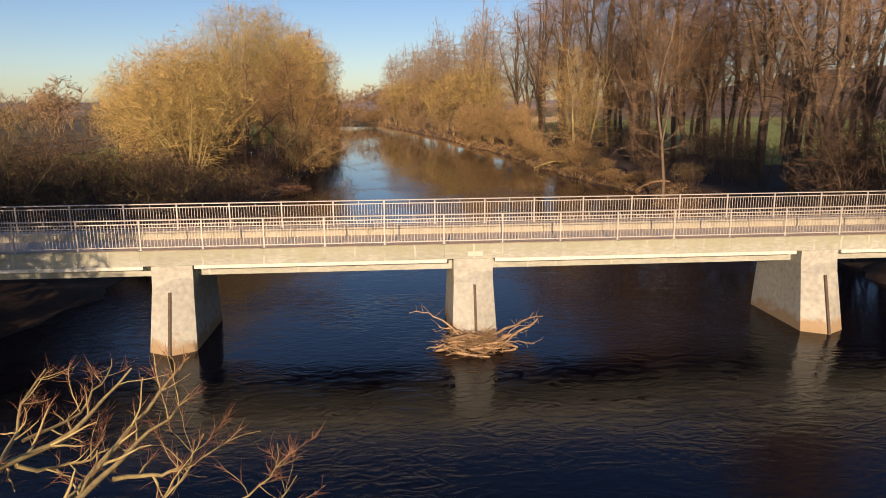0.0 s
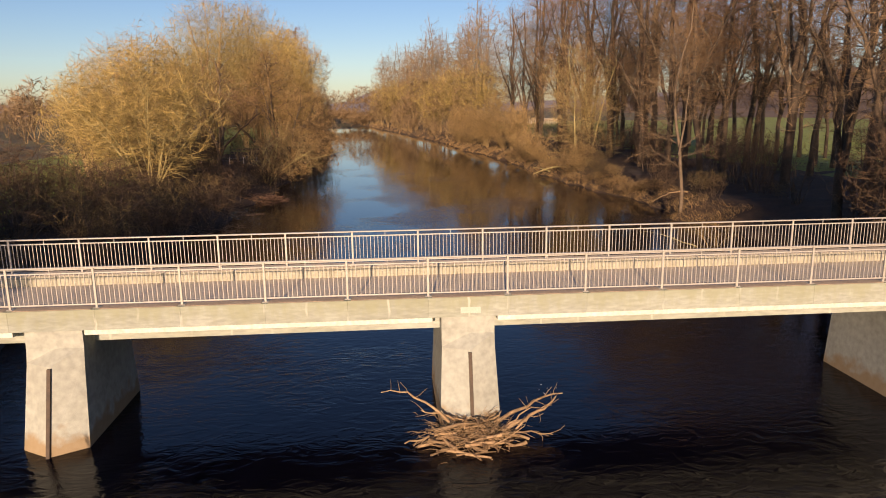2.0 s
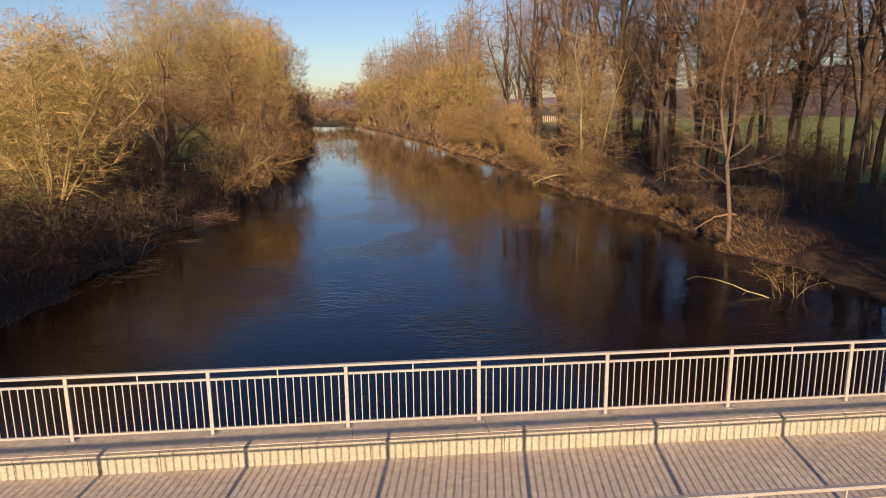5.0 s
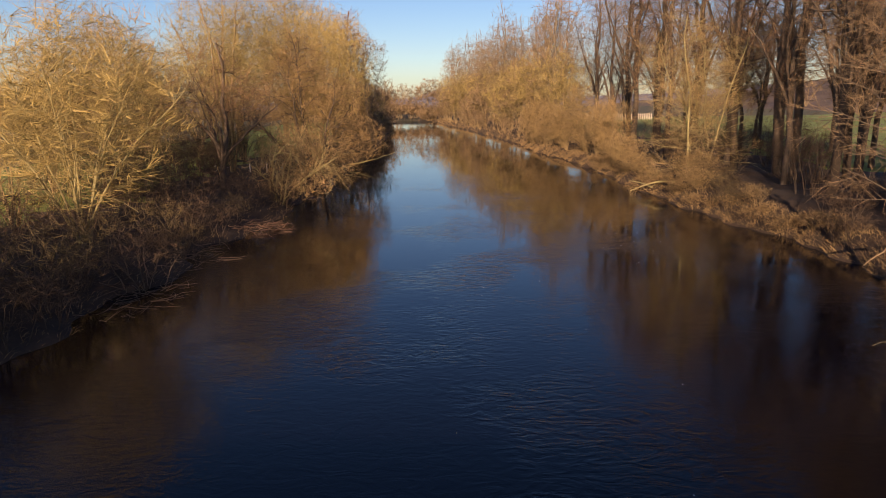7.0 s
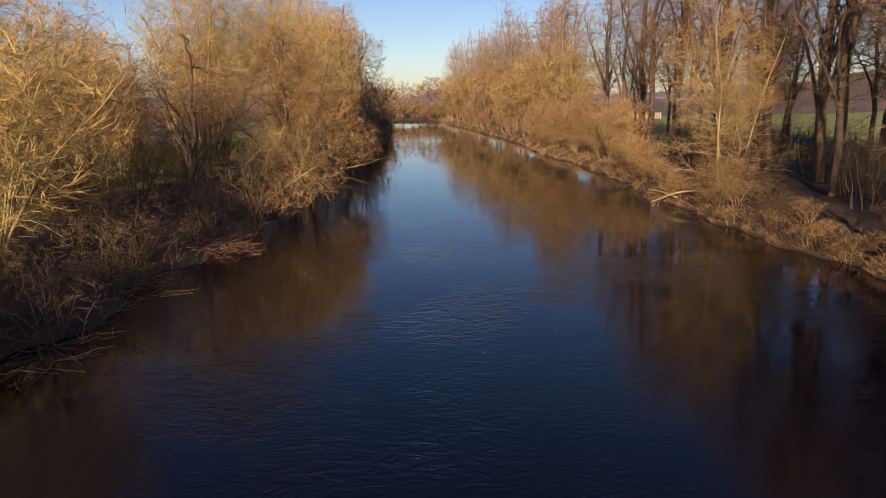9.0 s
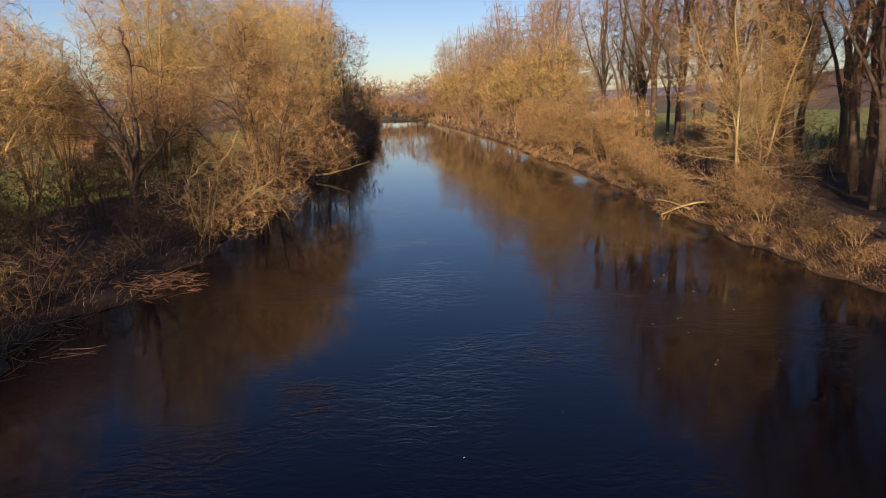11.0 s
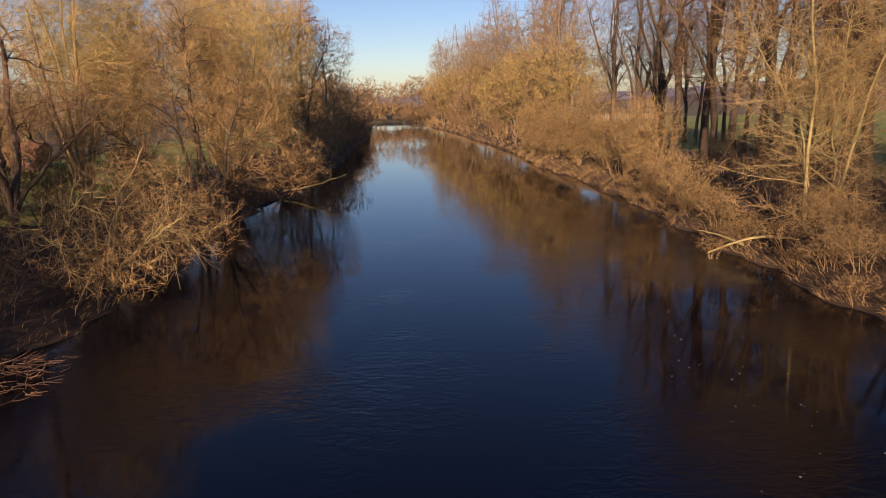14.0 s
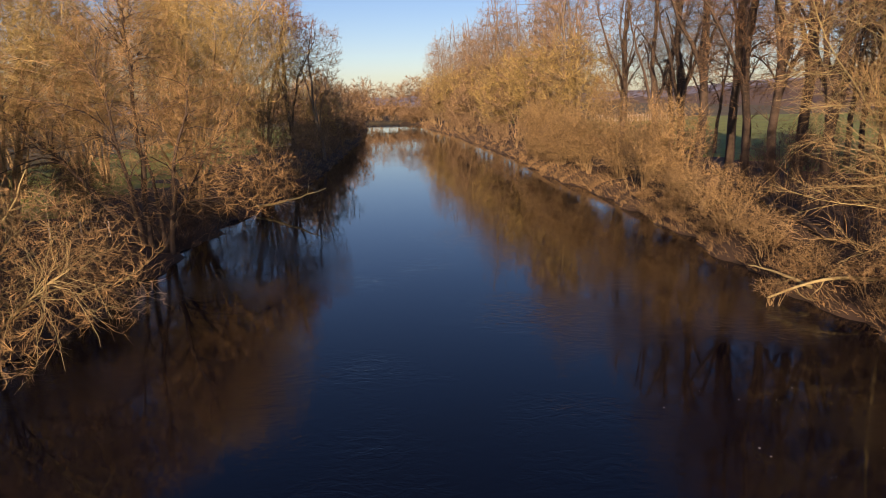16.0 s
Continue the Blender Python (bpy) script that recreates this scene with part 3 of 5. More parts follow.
def railing(y, x0, pitch, bays, first):
    """first: number of bays left of x0."""
    r = thing("railing", "pale galvanised steel railing with thin upright bars", "railing", "bridge railings")
    zb, zt = BEAM_Z, BEAM_Z + 1.30
    xs, xe = x0 - first * pitch, x0 + (bays - first) * pitch
    part("handrail", box(xs, xe, y - 0.045, y + 0.045, zt - 0.05, zt, 0.012), galvanised, r)
    post = shared("post", box(-0.035, 0.035, -0.03, 0.03, 0.0, 1.25, 0.006), galvanised)
    plate = shared("base_plate", box(-0.10, 0.10, -0.09, 0.09, 0.0, 0.018, 0.004), galvanised)
    bar = shared("bar", box(-0.0095, 0.0095, -0.0095, 0.0095, 0.14, 1.10), galvanised)
    w = pitch - 0.075
    fb = box(-w / 2, w / 2, -0.02, 0.02, 1.085, 1.125)
    low = shared("lower_rail", box(-w / 2, w / 2, -0.02, 0.02, 0.10, 0.14), galvanised)
    panel = shared("upper_rail", fb, galvanised)
    stub = shared("spacer", box(-0.012, 0.012, -0.01, 0.01, 1.125, 1.25), galvanised)
    cap = shared("beam_cap", box(-pitch / 2 + 0.12, pitch / 2 - 0.12, -0.19, 0.2, 0.0, 0.014, 0.004), beam_cap)
    for k in range(bays + 1):
        p = part("post", post, None, r)
        p.location = (xs + k * pitch, y, zb)
        part("base_plate", plate, None, p)
        if k == bays:
            break
        u = part("panel_frame", panel, None, r)
        u.location = (xs + (k + 0.5) * pitch, y, zb)
        part("lower_rail", low, None, u)
        part("spacer", stub, None, u)
        if y < 30:
            c = part("beam_cap", cap, None, bridge, "brown coated strip under the railing")
            c.location = (xs + (k + 0.5) * pitch, 28.98, zb)
        for q in range(17):
            part("bar", bar, None, u).location = (-pitch / 2 + (q + 1) * pitch / 18, 0, 0)


railing(29.0, 4.45, 2.56, 19, 10)
railing(33.97, 4.33, 2.53, 21, 11)

# ---- trees ----


def finish_tree(name, label, category, at, trunk_lines, crown_meshes, bark, twig, group="", turn=0.0, split=False):
    t = thing(name, label, category, group, at=at)
    t.rotation_euler.z = turn
    stems, limbs, boughs = trunk_lines
    if split:
        for line in stems:
            part("trunk", tubes("trunk", [line]), bark, t, smooth=True)
        for line in limbs:
            part("limb", tubes("limb", [line]), bark, t, smooth=True)
        tagged(part("fine_branchwork", tubes("fine_branchwork", boughs), bark, t, smooth=True), kind="stuff")
    else:
        part("trunk", tubes("trunk", stems + limbs + boughs), bark, t, smooth=True)
    for me in crown_meshes:
        tagged(part("crown", me, twig, t), kind="stuff")
    return t


def join_twigs(name, sets, bent=False):
    s, m, e, r = (np.concatenate([a[i] for a in sets]) for i in range(4))
    return twigs(name, s, m, e, r, bent)


def second(rng, first, count, length, spread, lift, r0):
    """Side twigs on a set of twigs."""
    s, m, e, r = first
    pick = rng.integers(0, len(s), count)
    u = rng.random((count, 1))
    st = m[pick] * (1 - u) + e[pick] * u
    d = unit(e[pick] - m[pick])
    d = unit(d + spread * 0.6 * rng.normal(size=(count, 3)) + np.array([0, 0, lift]))
    ln = length * (0.4 + 0.8 * rng.random((count, 1)))
    md = st + d * ln * 0.5
    en = md + unit(d + 0.25 * rng.normal(size=(count, 3))) * ln * 0.5
    return st, md, en, r0 * (0.6 + 0.6 * rng.random(count))


def scatter(rng, lobes, n, shell, floor):
    """Places inside a crown made of overlapping egg shapes, more of them towards the skin."""
    lobes = np.array(lobes, float)
    vol = lobes[:, 3] * lobes[:, 4] * lobes[:, 5]
    pick = rng.choice(len(lobes), n, p=vol / vol.sum())
    d = unit(rng.normal(size=(n, 3)))
    r = (shell + (1 - shell) * rng.random((n, 1))) ** 0.5 * (0.86 + 0.16 * rng.random((n, 1)))
    p = lobes[pick, :3] + d * r * lobes[pick, 3:]
    p[:, 2] = np.maximum(p[:, 2], floor + 0.4 * rng.random(n))
    return p


def reach_for(rng, goals, lines, segs, rise, wander, droop, share, slope, least):
    """Branches that leave the nearest fitting point of older branches and bend towards their goals."""
    P = np.concatenate([p[1:] for p, r, k in lines])
    R = np.concatenate([r[1:] for p, r, k in lines])
    T = np.concatenate([unit(np.gradient(p, axis=0))[1:] for p, r, k in lines])
    out = []
    for g in goals:
        v = g - P
        ln = np.linalg.norm(v, axis=1) + 1e-6
        cost = ln * (1.0 + 0.8 * (1 - (v * T).sum(1) / ln)) + (1.6 - droop) * np.maximum(-v[:, 2], 0) + 0.15 * ln * rng.random(len(P))
        i = int(cost.argmin())
        q, L = P[i], ln[i]
        c = q + T[i] * 0.42 * L + np.array([0, 0, rise * L])
        u = np.linspace(0, 1, segs + 1)[:, None]
        p = (1 - u) ** 2 * q + 2 * u * (1 - u) * c + u * u * g
        p = p + wander * L * np.cumsum(rng.normal(size=(segs + 1, 3)), axis=0) * u * 0.5
        r = min(share * R[i], slope * L + least)
        out.append((p, r * np.linspace(1, 0.3, segs + 1), 3))
    return out


def crowned(name, seed, at, lobes, counts, bark, twig, label, category="tree", girth=0.2, foot=0.4, rise=0.12, wander=0.07, shoot=0.011, fine=0.008, fine_length=0.6, lift=0.2, droop=0.0, fork=0.0, turn=0.0, split=False, shell=0.06, floor=0.4, spread=1.0, lean=0.5, limb=0.018):
    """A leafless tree that fills its crown: counts are stems, limbs, boughs, shoots and fine twigs.
    fork: height at which all stems but the first leave the first; 0: they rise from one foot."""
    rng = np.random.default_rng(seed)
    n_stem, n_limb, n_bough, n_shoot, n_fine = counts
    pool = scatter(rng, lobes, 90, 0.1, floor)
    high = max(l[2] + l[5] for l in lobes)
    pool = pool[pool[:, 2] > 0.5 * high]
    first = pool[np.argmax(pool[:, 2] - 0.6 * np.hypot(pool[:, 0] - lobes[0][0], pool[:, 1] - lobes[0][1]))]
    goals = [first]
    while len(goals) < n_stem:
        far = np.min([np.linalg.norm(pool - g, axis=1) for g in goals], axis=0)
        goals.append(pool[int(far.argmax())])
    stems = []
    for k, g in enumerate(goals):
        a = math.atan2(g[1], g[0])
        q = np.array([foot * math.cos(a) * rng.random(), foot * math.sin(a) * rng.random(), -0.35])
        r0 = girth * (0.75 + 0.4 * rng.random())
        up = np.array([0.0, 0, 1])
        if fork and k:
            p0 = stems[0][0]
            i = int(np.argmin(np.abs(p0[:, 2] - fork * (0.7 + 0.7 * rng.random()))))
            q, r0, up = p0[i], stems[0][1][i] * 0.66, unit(p0[i + 1] - p0[i])
        L = np.linalg.norm(g - q)
        c = q + unit(up * (1 - lean) + lean * unit(g - q)) * 0.5 * L
        u = np.linspace(0, 1, 13)[:, None]
        p = (1 - u) ** 2 * q + 2 * u * (1 - u) * c + u * u * g
        p = p + 0.55 * wander * L * np.cumsum(rng.normal(size=(13, 3)), axis=0) * u * (1.1 - u) * 0.5
        stems.append((p, r0 * np.linspace(1, 0.22, 13) ** 0.9, 7 if split else 5))
    limbs = reach_for(rng, scatter(rng, lobes, n_limb, 0.15, floor), stems, 6, rise, wander, droop, 0.62, limb, 0.02)
    limbs = [(p, r, 5 if split else 3) for p, r, k in limbs]
    boughs = reach_for(rng, scatter(rng, lobes, n_bough, shell, floor), stems + limbs + limbs, 4, rise, wander, droop, 0.75, 0.013, 0.024)
    goals = scatter(rng, lobes, n_shoot, shell, floor)
    lines = boughs + limbs
    P = np.concatenate([p[1:] for p, r, k in lines])
    T = np.concatenate([unit(np.gradient(p, axis=0))[1:] for p, r, k in lines])
    near = np.empty(n_shoot, int)
    for k in range(0, n_shoot, 500):
        v = goals[k:k + 500, None] - P[None]
        ln = np.linalg.norm(v, axis=2) + 1e-6
        near[k:k + 500] = (ln * (1.7 - 0.7 * (v * T[None]).sum(2) / ln) + (1.2 - droop) * np.maximum(-v[:, :, 2], 0)).argmin(1)
    q, L = P[near], np.linalg.norm(goals - P[near], axis=1, keepdims=True)
    keep = np.minimum(1, 2.2 * fine_length / np.maximum(L, 0.01))
    goals = q + (goals - q) * keep
    L = L * keep
    mid = (q + goals) / 2 + T[near] * 0.16 * L + 0.08 * L * rng.normal(size=(n_shoot, 3))
    a = (q, mid, goals, shoot * (0.6 + 0.7 * rng.random(n_shoot)))
    b = second(rng, a, n_fine, fine_length, 0.6 * spread, lift, fine)
    crowns = [twigs("crown", *a, split), twigs("crown", *b, False)]
    return finish_tree(name, label, category, at, (stems, limbs, boughs), crowns, bark, twig, turn=turn, split=split)


def dome(rng, w, h, low=0.12, n=4, tilt=(0, 0), rough=0.5):
    """A rounded crown: one large egg and smaller ones bulging from it."""
    zc, rz = h * (0.5 + low / 2), h * (0.5 - low / 2)
    out = [(tilt[0] * 0.5, tilt[1] * 0.5, zc, w * 0.86, w * 0.86, rz * 0.92)]
    for k in range(n):
        a = 6.28 * (k + 0.6 * rng.random()) / n
        s = 0.42 + 0.22 * rng.random()
        out.append((tilt[0] * 0.5 + w * rough * math.cos(a), tilt[1] * 0.5 + w * rough * math.sin(a), zc + rz * (0.5 * rng.random() - 0.12) + (rz * 0.25 if k % 2 else 0), w * s, w * s, rz * s * 1.1))
    out.append((tilt[0], tilt[1], h - rz * 0.42, w * 0.45, w * 0.45, rz * 0.42))
    return out


def willow(seed, height, wide, amount, at, bark=None, twig=None, label="", low=0.02, stems=9, tilt=(0, 0), turn=0.0, split=True, shoot=0.026, fine=0.011, n=5, girth=0.0, lift=0.2):
    """Many stems from one foot, fanning out into a dense rounded head of fine twigs. amount: 1 is a full tree."""
    rng = np.random.default_rng(seed + 900)
    counts = (stems, int(46 * amount ** 0.7) + 8, int(420 * amount), int(2600 * amount), int(8500 * amount))
    return crowned("willow_tree", seed, at, dome(rng, wide, height, low, n, tilt), counts, bark or bark_pale, twig or twig_gold, label or "bare golden-twigged willow on the river bank", girth=girth or 0.0068 * height, split=split, turn=turn, shoot=shoot, fine=fine, fine_length=0.055 * height + 0.3, lift=lift)


def tall(seed, height, wide, amount, at, bark=None, twig=None, label="", low=0.2, fork=0.2, stems=4, split=True, shoot=0.020, fine=0.011, girth=0.0, turn=0.0):
    """A tall tree whose dark trunk forks into rising limbs with a loose crown of fine twigs."""
    rng = np.random.default_rng(seed + 700)
    zc, rz = height * (0.5 + low / 2), height * (0.5 - low / 2)
    lobes = [(0, 0, zc, wide * 0.75, wide * 0.75, rz)]
    for k in range(5):
        a = 6.28 * (k + rng.random()) / 5
        lobes.append((0.6 * wide * math.cos(a), 0.6 * wide * math.sin(a), zc + rz * (0.9 * rng.random() - 0.4), wide * 0.5, wide * 0.5, rz * (0.3 + 0.2 * rng.random())))
    counts = (stems, int(30 * amount) + 6, int(230 * amount), int(1300 * amount), int(4200 * amount))
    return crowned("poplar_tree", seed, at, lobes, counts, bark or bark_dark, twig or twig_brown, label or "tall bare poplar with dark trunk and rising limbs", girth=girth or 0.0135 * height, fork=fork * height, split=split, turn=turn, shoot=shoot, fine=fine, fine_length=0.042 * height + 0.25, rise=0.18, wander=0.1, lift=0.35, shell=0.1, lean=0.35, limb=0.03)


def poplar(seed, height, n_twigs, at, bark=None, twig=None, label="", thick=0.024, lean=(0, 0), fork=2, low=0.25, limbs=13, angle=42, rise=0.5, girth=0.0105, share=0.26, thin=0.36):
    """A slender trunk with long side branches that leave it at a wide angle."""
    rng = np.random.default_rng(seed)
    st = [((0, 0, -0.3), (lean[0] + 0.03 * rng.normal(), lean[1] + 0.03 * rng.normal(), 1), height * 0.93, girth * height)]
    for k in range(fork):
        a = rng.random() * 6.28
        z = height * (0.12 + 0.16 * rng.random())
        st.append(((lean[0] * z, lean[1] * z, z), (0.38 * math.cos(a) + lean[0], 0.38 * math.sin(a) + lean[1], 1), height * (0.6 + 0.15 * rng.random()), 0.55 * girth * height))
    tl, ll, fl = skeleton_tree(rng, st, (limbs, share, angle, low, thin), (5, 0.5, 40, 0.2, 0.5), rise, 0.11, 6)
    tops = [(p[4:], r, k) for p, r, k in tl]
    a = spray(rng, fl + ll + tops, n_twigs // 2, 0.04 * height + 0.3, 0.95, 0.4 * rise / 0.5, thick, 0.15)
    b = second(rng, a, n_twigs // 2, 0.03 * height + 0.2, 1.0, 0.3 * rise / 0.5, thick * 0.75)
    return finish_tree("poplar_tree", label, "tree", at, (tl, ll, fl), [join_twigs("crown", [a, b], True)], bark or bark_dark, twig or twig_brown, split=True)


def shrub(seed, height, width, amount, at, twig=None, bark=None, label="", tilt=(0, 0), stems=9, name="shrub", split=False, droop=0.3, shoot=0.014, fine=0.009, low=0.0, wander=0.11, turn=0.0, girth=0.0):
    """A low thicket of crooked stems."""
    rng = np.random.default_rng(seed + 500)
    counts = (stems, int(22 * amount) + 5, int(80 * amount), int(380 * amount), int(1100 * amount))
    return crowned(name, seed, at, dome(rng, width / 2, height, low, 5, tilt, 0.6), counts, bark or bark_pale, twig or twig_brown, label or "low tangled leafless riverside shrub", "shrub", girth=girth or 0.007 * height + 0.006, foot=0.2 * width, split=split, droop=droop, shoot=shoot, fine=fine, fine_length=0.08 * height + 0.3, lift=0.15, wander=wander, floor=0.05, turn=turn, spread=1.2)


def gz(x, y):
    return float(ground_z(x, y))


def on(x, y, dz=0.0):
    return (x, y, gz(x, y) + dz)


def place(t, x, y, scale=1.0, turn=0.0, zs=1.0):
    c = copy_thing(t, pose(x, y, gz(x, y) - 0.05, 0, 0, turn) @ Matrix.Diagonal((scale, scale, scale * zs, 1)))
    return c


# left bank, going upstream
willow(11, 16.0, 9.0, 1.7, on(-21.5, 74.5), bark_lichen, twig_gold, "broad golden willow with many pale stems on the bank", stems=12)
willow(10, 11.0, 5.0, 0.6, on(-29.0, 79.0), bark_pale, twig_gold)
crowned("dark_tree", 13, on(-21.8, 102.0), [(0, 0, 9.5, 6.0, 6.0, 4.2), (-4, 1, 8.0, 4, 4, 3.4), (4.2, -1, 8.5, 3.6, 4, 3.2), (0, 0, 13, 3.4, 3.4, 2.6)], (6, 44, 260, 1500, 4200), bark_dark, twig_brown, "dark-stemmed spreading tree with brown twigs on the bank", girth=0.3, fork=2.6, wander=0.16, split=True, shoot=0.019, fine=0.010, fine_length=0.95)
willow(23, 17.0, 6.8, 1.0, on(-28.0, 92.0), bark_pale, twig_tan)
crowned("shrub", 14, on(-15.3, 99.6), [(3.4, -1.8, 4.4, 4.8, 4.4, 3.6), (6.6, -1.8, 3.6, 2.8, 3.0, 2.6), (4.2, -6.0, 2.3, 3.2, 2.7, 1.9), (0.4, -4.0, 3.4, 3.6, 3.2, 2.6), (2.4, 0.2, 5.6, 3.0, 3.0, 2.4)], (6, 80, 640, 3200, 8000), bark_lichen, twig_tan, "pale golden gnarled shrub hanging over the water", "shrub", girth=0.10, foot=0.8, rise=0.10, wander=0.2, shoot=0.013, fine=0.008, fine_length=0.62, lift=0.1, droop=1.3, split=True, floor=0.7, spread=1.3, lean=0.6)
crowned("willow_tree", 15, on(-15.6, 119.5), [(-3.0, 1.0, 11.0, 7.5, 6.5, 6.0), (-8.0, 1.0, 9.0, 5.0, 5.0, 4.6), (3.0, 2.0, 9.5, 5.0, 5.5, 5.0), (-2.5, 2.0, 15.5, 5.4, 5.4, 3.8), (5.0, 2.0, 5.0, 4.0, 5.0, 3.6), (-1.0, -1.0, 5.0, 5.5, 4.0, 3.6), (7.0, 6.0, 4.4, 2.6, 4.4, 3.0)], (6, 80, 800, 5000, 16000), bark_dark, twig_tan, "large old willow with dark leaning trunks at the water", girth=0.24, foot=1.4, split=True, fine_length=1.2, wander=0.1, lean=0.7, shoot=0.02, fine=0.0105, droop=0.7)
willow(16, 24.0, 9.0, 1.8, on(-18.5, 135.0), bark_pale, twig_gold, "golden willow with many upright stems at the water", tilt=(1.5, 0), shoot=0.021, fine=0.012, stems=10)
willow(17, 17.5, 7.0, 1.0, on(-34.0, 109.0), bark_pale, twig_gold, "tall golden willow rising above its neighbours", low=0.08, shoot=0.022, fine=0.013)
willow(22, 27.0, 8.6, 1.6, on(-26.5, 120.0), bark_pale, twig_olive_gold, low=0.08, shoot=0.022, fine=0.013)
willow(18, 29.5, 9.0, 1.4, on(-24.5, 150.0), bark_pale, twig_olive_gold, low=0.08, shoot=0.026, fine=0.015)
willow(24, 28.5, 8.0, 1.1, on(-22.0, 172.0), bark_pale, twig_gold, low=0.08, shoot=0.028, fine=0.016)
tall(19, 30.5, 5.5, 0.9, on(-21.5, 188.0), bark_dark, twig_red, "tall reddish-brown bare tree above the willows", shoot=0.036, fine=0.028)
tall(28, 25.0, 5.5, 0.5, on(-17.5, 196.0), bark_grey, twig_pale, "thin pale bare tree with arching side branches", shoot=0.028, fine=0.02)
wt = willow(20, 14.0, 6.0, 0.3, on(-20.0, 208.0), bark_pale, twig_gold, split=False, shoot=0.036, fine=0.022, stems=6)
wt2 = willow(21, 12.0, 5.6, 0.28, on(-33.0, 100.0), bark_pale, twig_olive, split=False, shoot=0.03, fine=0.018, stems=6)
wf = willow(25, 13.0, 6.5, 0.085, on(-25.0, 240.0), bark_pale, twig_far, split=False, shoot=0.09, fine=0.055, stems=4)
wt3 = willow(26, 20.0, 5.6, 0.55, on(-38.0, 140.0), bark_pale, twig_gold, split=False, shoot=0.03, fine=0.018, low=0.15, stems=6)
for x, y, s in ((-30, 136, 1.1), (-37, 155, 1.1), (-30, 163, 1.2), (-46, 168, 0.95), (-29, 106, 0.75), (-36, 96, 0.75), (-38, 122, 0.7)):
    place(wt3, x, y, s, 47 * x)
bush = shrub(31, 3.2, 4.4, 0.6, on(-17.5, 52.0), twig_olive, bark_dark)
bush2 = shrub(32, 3.6, 4.8, 0.6, on(-19.0, 60.0), twig_dark, bark_dark)
bush3 = shrub(33, 2.4, 4.0, 0.7, on(-17.4, 66.5), twig_dark, bark_dark)
rng = np.random.default_rng(5)
for k in range(34):
    y = 44 + k * 3.6 + rng.normal()
    x = np.interp(y, LEFT_Y, LEFT_X) + 0.1 - 2.6 * rng.random()
    s, a = 0.8 + 0.5 * rng.random(), 360 * rng.random()
    if not 112 < y < 120:
        place((bush, bush2, bush3)[k % 3], x, y, s, a)
for k in range(30):
    y = 44 + 30 * rng.random()
    x = -20 - 26 * rng.random()
    place((bush2, bush, bush2, bush3)[k % 4], x, y, (1.9, 1.5, 1.4, 1.6)[k % 4] * (0.8 + 0.4 * rng.random()), 360 * rng.random())
for k, (x, y, s) in enumerate(((-46, 128, 0.8), (-62, 190, 0.7), (-90, 215, 0.8), (-72, 122, 0.6), (-52, 150, 0.8), (-30, 185, 1.3), (-85, 150, 0.75), (-120, 240, 0.8), (-105, 200, 0.7), (-66, 168, 0.9), (-110, 170, 0.8), (-18, 158, 1.0), (-31, 87, 0.6))):
    place((wt, wt2)[k % 2], x, y, s, 360 * rng.random())
for k in range(20):
    y = 200 + 200 * rng.random() ** 1.2
    x = np.interp(y, LEFT_Y, LEFT_X) - 2 - 12 * rng.random()
    place(wf, x, y, 0.9 + 0.5 * rng.random(), 360 * rng.random())

# brown scrub under the trees
for k in range(26):
    y = 80 + 62 * rng.random()
    place((bush, bush2, wt2)[k % 3], -19.0 - 14 * rng.random(), y, (1.7, 1.6, 0.42)[k % 3] * (0.8 + 0.4 * rng.random()), 360 * rng.random())

# trees that stand before the bridge and shade its end and the banks
shade = willow(62, 15.0, 5.5, 0.2, on(-34.0, -2.0), bark_pale, twig_gold, split=False, shoot=0.06, fine=0.04, stems=6)
for k, (x, y, s) in enumerate(((-20.5, 15, 1.1), (-21.5, 0, 1.2), (-30, 6, 1.0), (-33, 26, 0.8), (-24, 24, 1.0), (-19, 6, 1.0))):
    place(shade, x, y, s * 0.95, 77 * k)
for k in range(22):
    y = 37 + 27 * rng.random()
    x = np.interp(y, LEFT_Y, LEFT_X) - 1.5 - 15 * rng.random()
    place((bush, bush2, bush3)[k % 3], x, y, 1.2 + 0.9 * rng.random(), 360 * rng.random())
place(wt2, -27.0, 20.0, 1.0, 40)
place(wt, -29.0, -12.0, 1.0, 200)
place(wt2, -24.5, 44.0, 0.75, 100)

# right bank
tall(41, 30.0, 6.5, 1.1, on(37.4, 81.6), label="massive dark poplar trunk forking low", fork=0.17, girth=0.5, stems=4)
tall(42, 28.0, 5.0, 0.9, on(34.4, 79.7), stems=3)
poplar(43, 20.0, 4500, on(26.8, 66.9), bark_brown, twig_pale, "slender pale leaning tree at the water's edge", lean=(-0.05, 0.1), fork=1, low=0.22, girth=0.009, rise=0.05, angle=74, limbs=30, share=0.28, thin=0.26, thick=0.011)
pA = tall(44, 35.0, 6.0, 0.85, on(33.0, 131.0), low=0.12, stems=4, split=False)
pB = tall(45, 36.0, 5.6, 0.85, on(30.8, 143.0), twig=twig_pale, stems=4, fork=0.25, split=False)
pC = tall(46, 34.0, 6.0, 0.85, on(33.5, 156.0), twig=twig_pale, low=0.12, stems=5, fork=0.16, split=False)
pF = tall(47, 40.0, 9.5, 0.6, on(18.0, 255.0), bark_grey, twig_pale, low=0.08, stems=7, shoot=0.055, fine=0.032, split=False, girth=0.3)
pG = tall(48, 26.0, 5.0, 0.32, on(54.0, 120.0), low=0.2, stems=3, shoot=0.04, fine=0.024, split=False)
